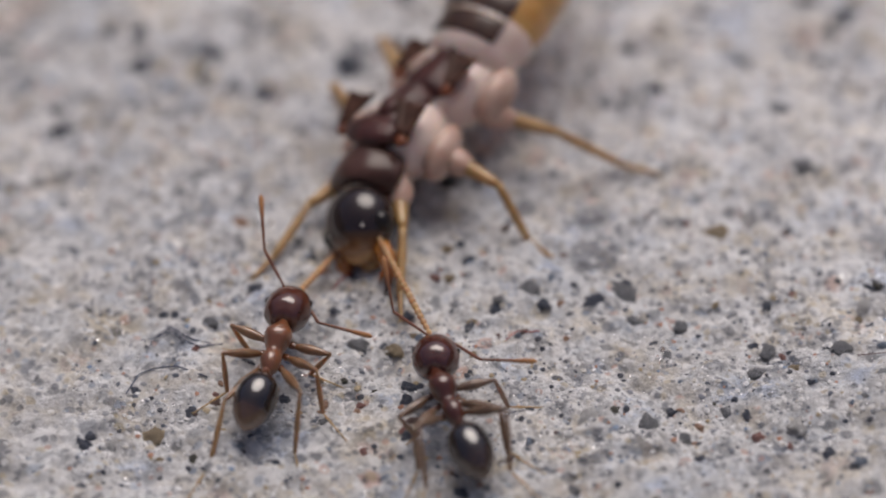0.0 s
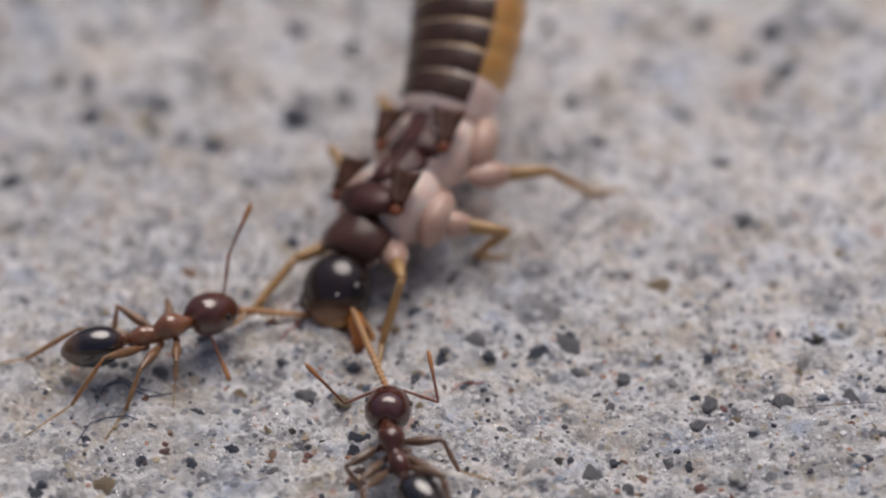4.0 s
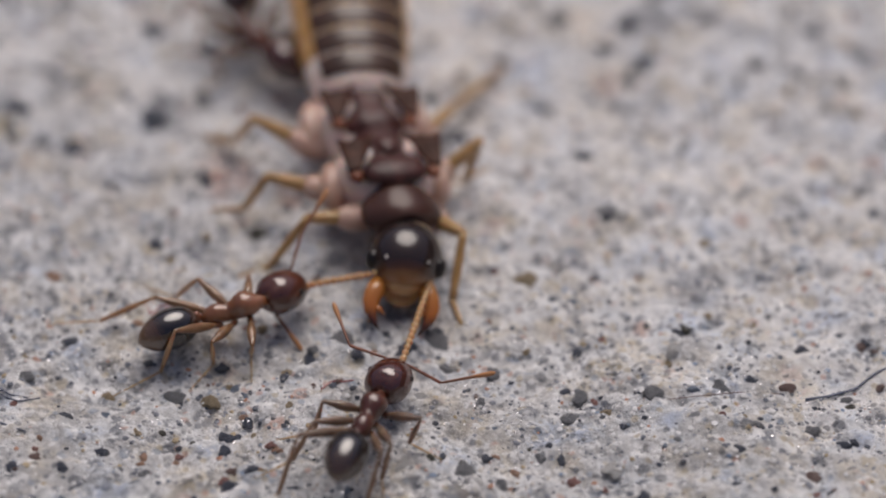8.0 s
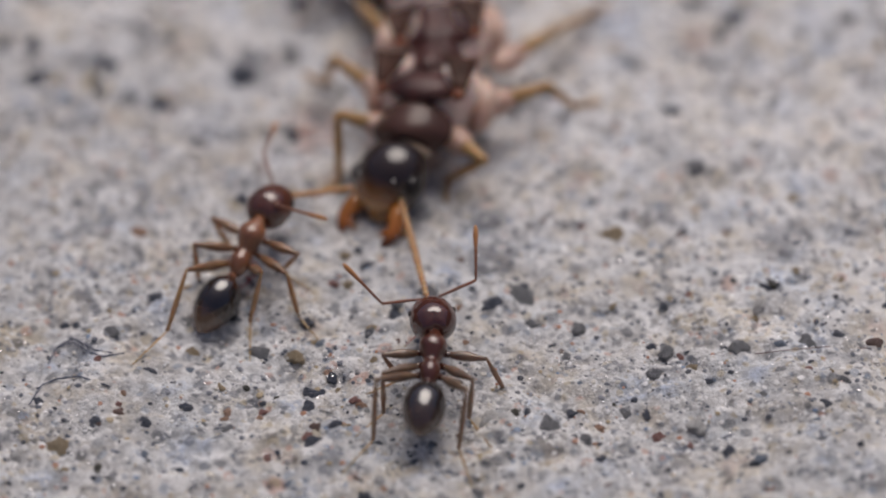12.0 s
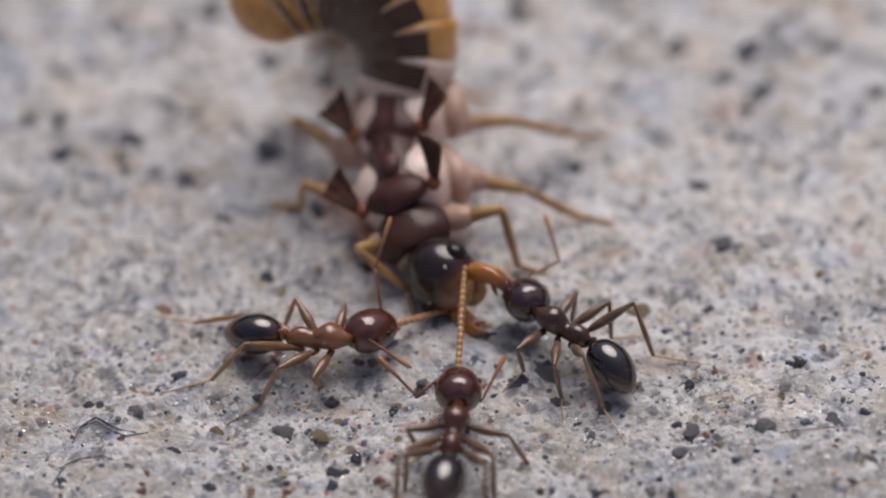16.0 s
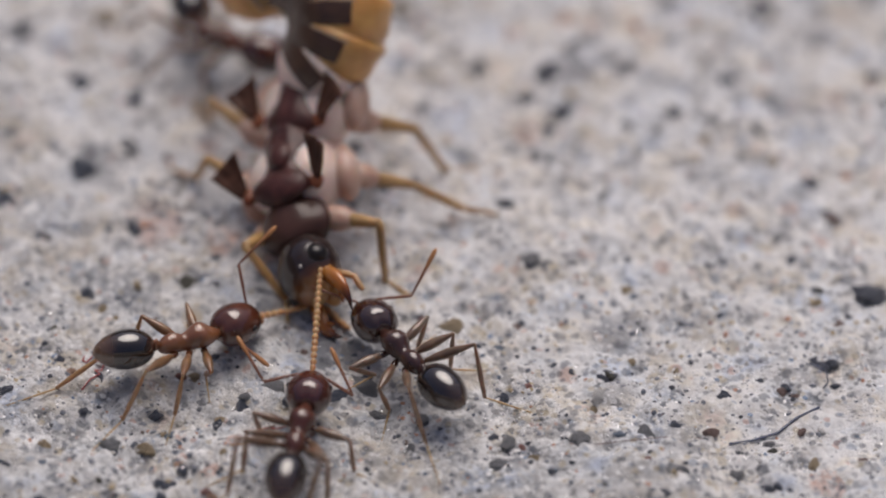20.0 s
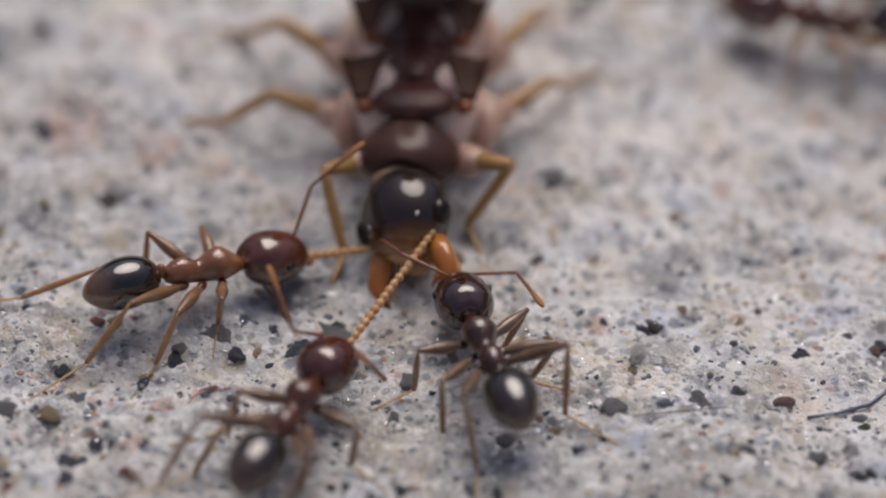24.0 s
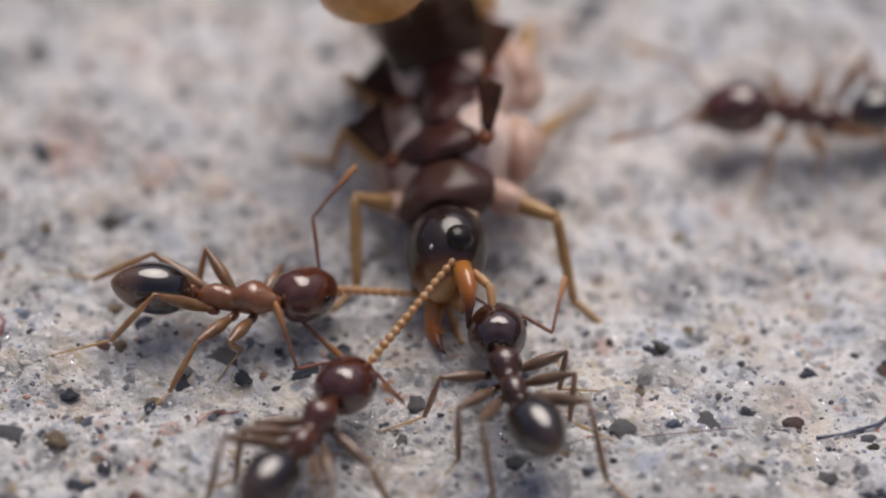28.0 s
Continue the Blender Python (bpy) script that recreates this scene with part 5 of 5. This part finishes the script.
DARK_ROWS = [
    (0, -1.93, -4.89, 18.03, -20.38, 2.18, 8.39, 6.45),
    (0.5, -2.06, -4.73, 22.48, -15.27, -7.93, 8.44, 0.12),
    (1, -2.17, -5.19, 29.72, -21.95, -6.54, 8.49, -6.21),
    (1.5, -2.24, -5.07, 23.66, -25.32, -1.48, 6.83, -1.26),
    (2, -2.11, -4.87, 21.39, -22.38, -2.42, 5.17, 3.69),
    (2.5, -1.95, -5.08, 30.14, -5.11, -3.76, 0.58, 8.29),
    (3, -1.92, -5.27, 12.88, -3.55, 10.1, -4, 12.88),
    (3.5, -1.96, -4.92, 13.76, -23.11, 27.63, -2.52, 10.82),
    (5.5, -1.73, -4.94, 9.95, -6.34, -2.97, 3.39, 2.59),
    (6, -1.41, -4.81, -4.88, -8.5, -4.35, 4.87, 0.54),
    (6.5, -0.9, -4.28, -17.46, 3.16, -7.55, 2.75, 3.83),
    (7, -0.63, -4.1, -19.34, 2.22, 1.85, 0.63, 7.13),
    (7.5, -0.67, -4.14, -20.08, -0.28, 3.55, 2.92, 0.82),
    (8, -0.57, -4.36, -23.53, 1.02, 1.35, 5.2, -5.49)]
DARK_ROWS += [
    (8.5, -0.67, -4.09, -15.57, -3.2, 2.68, 7.17, -4.84),
    (9, -0.64, -4.13, -16.41, -2.91, -0.7, 9.14, -4.18),
    (9.5, -0.74, -3.95, -12.63, -5.98, 7.89, 3.8, -3.56),
    (10, -0.71, -4.08, -17.85, 3.25, 4.18, -1.53, -2.95),
    (10.5, -0.59, -4.13, -18.01, 5.36, -2.51, -2.77, -3.1),
    (11, -0.66, -3.52, -14.47, 2.76, -4.1, -4, -3.26),
    (11.5, -0.54, -3.8, -17.87, 8.2, -3.76, -0.57, -0.06),
    (12, -0.83, -4.13, -8.76, 12.23, -2.02, 2.86, 3.14),
    (12.5, -0.97, -4.09, -7.68, 10.37, -0.27, 2.47, 3.96),
    (14.5, -0.87, -3.81, -11.97, 14.92, -4.74, 0.89, 7.2),
    (15, -0.92, -3.88, -6.99, 10.46, -0.19, 0.5, 8.02),
    (15.5, -0.94, -3.81, -9.4, 10.59, -0.35, 0.7, 6.49),
    (16, -0.85, -3.99, -11.31, 11.03, -0.22, 0.89, 4.96),
    (16.5, -0.74, -3.9, -10.87, 13.54, -4.58, 3.74, 2.99)]
DARK_ROWS += [
    (17, -0.68, -3.88, -14.34, 6.96, 0.66, 6.58, 1.01),
    (17.5, -0.63, -3.61, -19.8, 14.28, -4.83, 5.72, 1.06),
    (18, -0.46, -3.7, -21.96, 10.29, 1.08, 4.86, 1.11),
    (18.5, -0.56, -3.82, -18.9, 10.27, -4.53, 6.22, 0.77),
    (19, -0.57, -3.67, -13.14, 4.16, -3.84, 7.58, 0.43),
    (19.5, -0.56, -3.55, -18.34, 11.92, -7.43, 5.13, 0.87),
    (20, -0.57, -3.77, -16.83, 6.67, 2.08, 2.69, 1.32),
    (21, -0.56, -3.94, -18.65, 8.38, 0.05, 4.69, 1.28),
    (22, -0.26, -4.2, -28.7, 8.2, -0.21, 2.84, -0.19),
    (22.5, -0.14, -4.05, -30.58, 4.59, 2.03, 2.15, -0.16),
    (24.5, -0.1, -4.02, -29.59, 1.56, -0.4, -0.6, -0.08),
    (25, -0.07, -4.04, -29.26, 2.35, -2.65, -1.29, -0.06),
    (26, -0.03, -4.25, -35.72, 9.17, 3.09, -9.25, 6.44),
    (27, -0.01, -4.21, -32.55, 1.41, -0.89, 3.85, -2.91)]
DARK_ROWS += [
    (28, -0.03, -3.98, -32.38, 3.11, -4.62, -0.48, -0.02)]
BLACK_ROWS = [
    (0, 9.3, -4.2, 52.7, 0, 0, -4, 0),
    (6, 9.3, -4.4, 52.7, 0, 0, -4, 0),
    (8, 9.3, -3.7, 52.7, 0, 0, -4, 0),
    (12.4, 9.2, -3.3, 52.7, 0, 0, -4, 0),
    (13, 6.3, -2.4, 52.7, 0, 0, -4, 0),
    (13.8, 2.6, -1.2, 37.7, 0, 0, -4, 0),
    (14.5, 0.51, -0.28, 32.38, -1.67, -18.55, 4.69, 18.6),
    (15, -0.03, -0.68, 33.38, -7.97, -12.45, 4.69, 18.6),
    (15.5, 0.51, -1.57, 52.57, -9.16, -27.42, 8.62, 12.86),
    (16, 0.67, -2.13, 52.06, -35.64, -17.38, 12.55, 7.11),
    (16.5, 0.77, -2.25, 56.67, -33.76, -5.8, 14.14, 2.77),
    (17, 0.91, -2.34, 38.68, -22.77, -3.72, 15.73, -1.57),
    (17.5, 1.16, -2.15, 35.36, -18.81, -9.34, 16.5, -3.32),
    (18, 1.19, -2.4, 31.34, -23.66, -6.56, 17.28, -5.07)]
BLACK_ROWS += [
    (18.5, 1.09, -2.32, 30.95, -10.05, -16.88, 11.46, 2.22),
    (19, 0.84, -2.29, 34.96, -23.64, 0.2, 5.65, 9.5),
    (19.5, 1.01, -2.22, 33.13, -13.23, -2.87, 3.06, 4.59),
    (20, 0.94, -2.34, 29.8, -12.62, 3.77, 0.47, -0.31),
    (21, 1.11, -2.43, 35.22, -25.6, -2.73, 7.35, 6.6),
    (22, 1.79, -3.32, 24.73, -21.35, -9.44, 4.02, -0.12),
    (22.5, 1.86, -3.13, 23.39, -17.39, -8.27, 3.32, -0.81),
    (24.5, 1.91, -3.22, 12.02, -5.05, -1.02, 0.52, -3.57),
    (25, 1.9, -3.21, 9.88, -9.29, 8.85, -0.17, -4.26),
    (26, 2.13, -3.55, 8.9, -11.72, 8.81, 1.63, 0.43),
    (27, 2.18, -3.6, 12.83, -16.53, 1.45, 6.47, -10.82),
    (28, 2.04, -3.35, 6.88, -12.32, 12.53, 1.59, -6.36)]
BEHIND_ROWS = [
    (0, -6.22, 8.5, -154.8, 0, 0, -4, 0),
    (2.5, -5.72, 7.5, -154.8, 0, 0, -4, 0),
    (6.5, -2.02, 4, -154.8, 0, 0, -4, 0),
    (8, -1.72, 3.5, -154.8, 32.2, -34.3, -4, 0),
    (9, -1.68, 3.93, -163.6, 36.4, -38.8, -4, 0),
    (10, -1.66, 4.03, -157.7, 35.2, -35.3, -4, 0),
    (17, -1.83, 4.02, -136.6, 40, -40, -4, 0),
    (18, -1.52, 4.16, -126.4, 40, -40, -4, 0),
    (19, -1.42, 4.46, -146.6, 18.1, -21.2, -4, 0),
    (20, -1.08, 4.48, -134.9, 35.3, -40, -4, 0),
    (21, -1.58, 5.28, -134.9, 0, 0, -4, 0),
    (24, -4.08, 8.48, -134.9, 0, 0, -4, 0),
    (28, -5.08, 9.48, -134.9, 0, 0, -4, 0)]
LATE_ROWS = [
    (0, 12.34, 6.3, 73.7, 0, 0, -4, 0),
    (22.3, 11.34, 5.3, 73.7, 0, 0, -4, 0),
    (24.5, 5.34, 1.3, 73.7, -23.7, 23.2, -4, 0),
    (25, 5.04, 1.18, 76.1, -12.2, 12, -4, 0),
    (26, 5.19, 1.71, 63.12, 9.67, 17.6, -4, 16.83),
    (26.5, 5.25, 0.58, 92.92, -7.33, 34.9, -4, 16.83),
    (27, 5.45, 0.7, 91.22, 8.37, 18.9, -4, 16.83),
    (28, 5.76, 0.55, 83.04, -4.02, 37.5, -4, 8.91)]
TERMITE_ROWS = [
    (0, -2.46, -0.03, 142.46, 16.58, 11.37, -23.09, -8.04, 19.09, 8.19),
    (0.5, -2.68, -0.13, 141.8, 8.96, 21.77, -21.69, -7.06, 20.68, 9.6),
    (1, -3.32, -0.85, 161.44, 6.15, -3.93, -17.5, -1.99, 22.27, -0.19),
    (1.5, -2.97, -0.58, 140.84, 17.56, -5.24, -16.94, -6.63, 20.16, 6.18),
    (2, -2.57, -0.26, 137.84, 17.76, 1.44, -27.49, 7.62, 18.06, -3.15),
    (2.5, -2.89, -1.41, 147.21, -3.92, 3.3, -0.75, 8.54, 19.49, 4.27),
    (3, -2.58, -0.8, 149.98, 14.9, -6.94, -2.4, 4.16, 20.92, -1.51),
    (3.5, -1.86, -0.34, 138.68, -4.99, 32.66, -23.66, 14.59, 18.78, 11.91),
    (5.5, -1.67, -0.37, 161.1, -3.56, -11.04, -1.57, 2.05, 8.23, 11.11),
    (6, -0.91, 0.19, 171.71, 11.75, -37.94, -11.52, 4.68, 8.09, 1.63),
    (6.5, -0.19, 0.29, 178.32, 9.75, -47.23, -2.96, 4.16, 2.47, 2.69),
    (7, 0.13, 0.85, 179.33, 12.24, -48.42, -2.81, 0.13, -3.15, 3.74),
    (7.5, -0.29, 0.61, 182.89, 5.43, -5.3, -5.43, 0.23, -5.44, 3.69),
    (8, -0.07, 0.15, 191.05, 0.61, -16.87, -13.06, -2.06, -7.74, -0.37)]
TERMITE_ROWS += [
    (8.5, -0.09, 0.77, 185.43, 15.56, -45.93, -6.23, -0.05, -5.66, 3.1),
    (9, -0.14, 0.81, 185.9, -5.8, -13.39, -24.41, -4.33, -3.58, 3.36),
    (9.5, -0.47, 1.28, 183.13, 8.84, -43.49, -20.34, -5.38, -2, 13.32),
    (10, 0.02, 1.03, 174.36, 5.18, -33.89, -20.16, 5.07, -0.42, 0.59),
    (10.5, 0.52, 0.67, 179.51, -15.27, -35.06, -13.73, 15.05, 4.94, 7.52),
    (11, -0.64, 1.43, 189.67, 3.18, -24.82, -15.31, -2.76, 10.3, 3.66),
    (11.5, 0.39, 1.35, 180.63, -12.57, -14.7, -13.94, 3.5, 8.44, 6.61),
    (12, -0.57, 0.97, 160.99, -1.72, -13.28, -12.38, 18.57, 6.57, 2.75),
    (12.5, -0.06, 0.42, 155.48, 1.15, -44.37, -0.41, 6.27, 7.17, 17.08),
    (14.5, -0.42, 1.4, 171.62, -9.04, 1.48, 2.77, 4.2, 9.59, 14.59),
    (15, -1.6, 0.56, 178.3, 37.33, -35.31, 13.94, -20.9, 26.19, 14.21),
    (15.5, -1.38, 0.84, 175.12, 15.6, 12.67, 8.27, -16.24, 25.35, 21.57),
    (16, -1.32, 0.52, 186.83, 0.97, 32.45, -3.5, -16.69, 24.51, 12.82),
    (16.5, -1.24, 0.49, 188.91, -0.13, 28.06, -0.65, -13.05, 14.61, 17.44)]
TERMITE_ROWS += [
    (17, -0.28, 0.78, 174.99, -8.64, 24.07, -4.19, 1.79, 4.7, 10.26),
    (17.5, -0.12, 1, 173.31, -4.53, 23.92, 0.22, 0.17, 4.77, 12.46),
    (18, 0.02, 0.81, 171.14, 9.47, -5.24, -5.37, -5.14, 4.83, 7.07),
    (18.5, -0.23, 0.82, 174.51, 3.71, 5.24, 3.5, -3.51, 15.34, 7.44),
    (19, -0.37, 1.06, 173.38, 7.94, 8.71, 2.16, -5.88, 25.86, 14.72),
    (19.5, -0.37, 1.12, 174.97, 13.62, 8.71, 14.55, -17.2, 27.61, 21.48),
    (20, -0.25, 0.97, 173.85, 6.89, 19.4, 6.74, -13.63, 29.37, 17.64),
    (21, 0.04, 0.86, 162.1, 10.73, 12.09, -12.09, -7.53, 16.36, 14.91),
    (22, 1.1, 0.23, 174.11, -5.1, -3.56, -17.43, -1.46, 1.74, -1.36),
    (22.5, 1.17, 0.43, 174.3, -3.73, -3.83, -12.8, 2.25, 1.82, 1.78),
    (24.5, 1.55, 0.4, 173.77, -9.44, 15.79, -14.89, -2.41, 2.14, -0.66),
    (25, 1.65, 0.14, 169.87, -10.17, 19.72, -12.07, 3.1, 5.82, -0.22),
    (26, 1.85, 0.13, 174.5, -7.33, -16.78, -21.64, -4.7, 16.2, 7.49),
    (27, 1.89, -0.26, 170.41, -5.06, 2.31, -5.15, 5.23, 19.48, 3.72)]
TERMITE_ROWS += [
    (28, 1.83, 0.03, 169.16, 1.56, -3.71, -9.18, 8.4, 23.91, -2.73)]
TAIL_ROWS = [
    (0, 9, 2.4, -11, 0.3),
    (0.5, -14, 6, -26, -5),
    (1, -10, 17, -26, -9),
    (1.5, -16, 7, -28, -4),
    (2, 0.5, 4.1, -25, 0.2),
    (3, -19, -0.7, -25, -5),
    (3.5, -3.7, 3.2, -17, -3),
    (6, 0, 0, -12, -1),
    (8, -5, 0, -14, -0.2),
    (9.5, 6, 0, -14, 2),
    (10, 11, -0.6, -17.7, 4),
    (11, 13.6, 8.47, -40.18, -8.18),
    (12, 0, 0, -12, 0),
    (14.5, -20, 8, -26, -6)]
TAIL_ROWS += [
    (15, -28, 19, -24, -8),
    (16, -24, 18, -28, -9),
    (17, -12, 2, -56, -13),
    (18, -7.14, -3.61, -61.58, -13.24),
    (19, -50, 23, -14, -6),
    (20, -52, 24, -14, -6),
    (21, -50, 18, -20, -6),
    (22, -14, 0, -54.03, -12.05),
    (25, -14, 0, -60.78, -13.55),
    (27, -12, 0, -65.51, -14.61),
    (28, -11.99, -1.34, -67.54, -15.06)]
SPREAD_ROWS = [
    (0, 0.1),
    (12, 0.15),
    (14.5, 0.3),
    (15.2, 1),
    (20, 0.9),
    (21, 0.25),
    (22, 0.1),
    (25, 0.4),
    (26, 0.55),
    (27, 0.8),
    (28, 0.9)]
STRETCH_ROWS = [(0, 1), (1.5, 0.95), (2, 0.9), (3, 1.22), (3.5, 1.05), (6, 1), (28, 1)]
TERMITE_SPOTS = [(1.3, 1.2), (2.2, 0.2), (2.4, -1.4), (1.3, 1.2), (2.15, -0.7), (1.9, -2.2)]

termite = build_termite()
ant_amber = build_ant("reddish-brown ant with an amber thorax biting the termite's antenna", ANT_THORAX, ANT_GASTER, AMBER_HEAD, AMBER_LEG, AMBER_SHIN)
ant_dark = build_ant("dark brown ant pulling at the termite's antenna", ANT_DARK, DARK_GASTER)
ant_black = build_ant("blackish-brown glossy ant biting the termite's jaw", ANT_BLACK, BLACK_GASTER, BLACK_HEAD)
ant_behind = build_ant("dark ant holding the termite's hind leg", ANT_DARK, BLACK_GASTER)
ant_late = build_ant("dark brown ant tugging at the termite's middle leg", ANT_DARK, BLACK_GASTER, ANT_HEAD, AMBER_LEG, AMBER_SHIN)
cam.data.dof.use_dof = True
focus_point = new("focus_point")
cam.data.dof.focus_object = focus_point
cam.data.dof.aperture_fstop = 61.0

FEEL = ([(0, 55, 10, -40, -10), (7, 60, 15, -20, -15), (14, 50, 8, -50, -8), (21, 58, 20, -35, -20), (28, 52, 12, -40, -10)],
        [(0, 60, 12, -30, -10), (7, 50, 5, -50, 0), (14, 62, 14, -25, -12), (21, 55, 0, -45, -5), (28, 60, 10, -30, -10)])


def motions():
    walk(focus_point, [(t, pose(x * MM, y * MM, 0.0003)) for t, x, y in FOCUS_ROWS])
    drive_ant(ant_amber, AMBER_ROWS, TIMES, (AMBER_LEFT, AMBER_RIGHT), spots=AMBER_SPOTS)
    drive_ant(ant_dark, DARK_ROWS, TIMES, (DARK_LEFT, DARK_RIGHT), spots=DARK_SPOTS)
    drive_ant(ant_black, BLACK_ROWS, TIMES, (FEEL[0], BLACK_RIGHT))
    drive_ant(ant_behind, BEHIND_ROWS, TIMES, FEEL)
    drive_ant(ant_late, LATE_ROWS, TIMES, FEEL)
    drive_termite(termite, TERMITE_ROWS, TAIL_ROWS, SPREAD_ROWS, TIMES, (lambda t: mouth(DARK_ROWS, t), lambda t: mouth(AMBER_ROWS, t)), TERMITE_SPOTS)


motions()
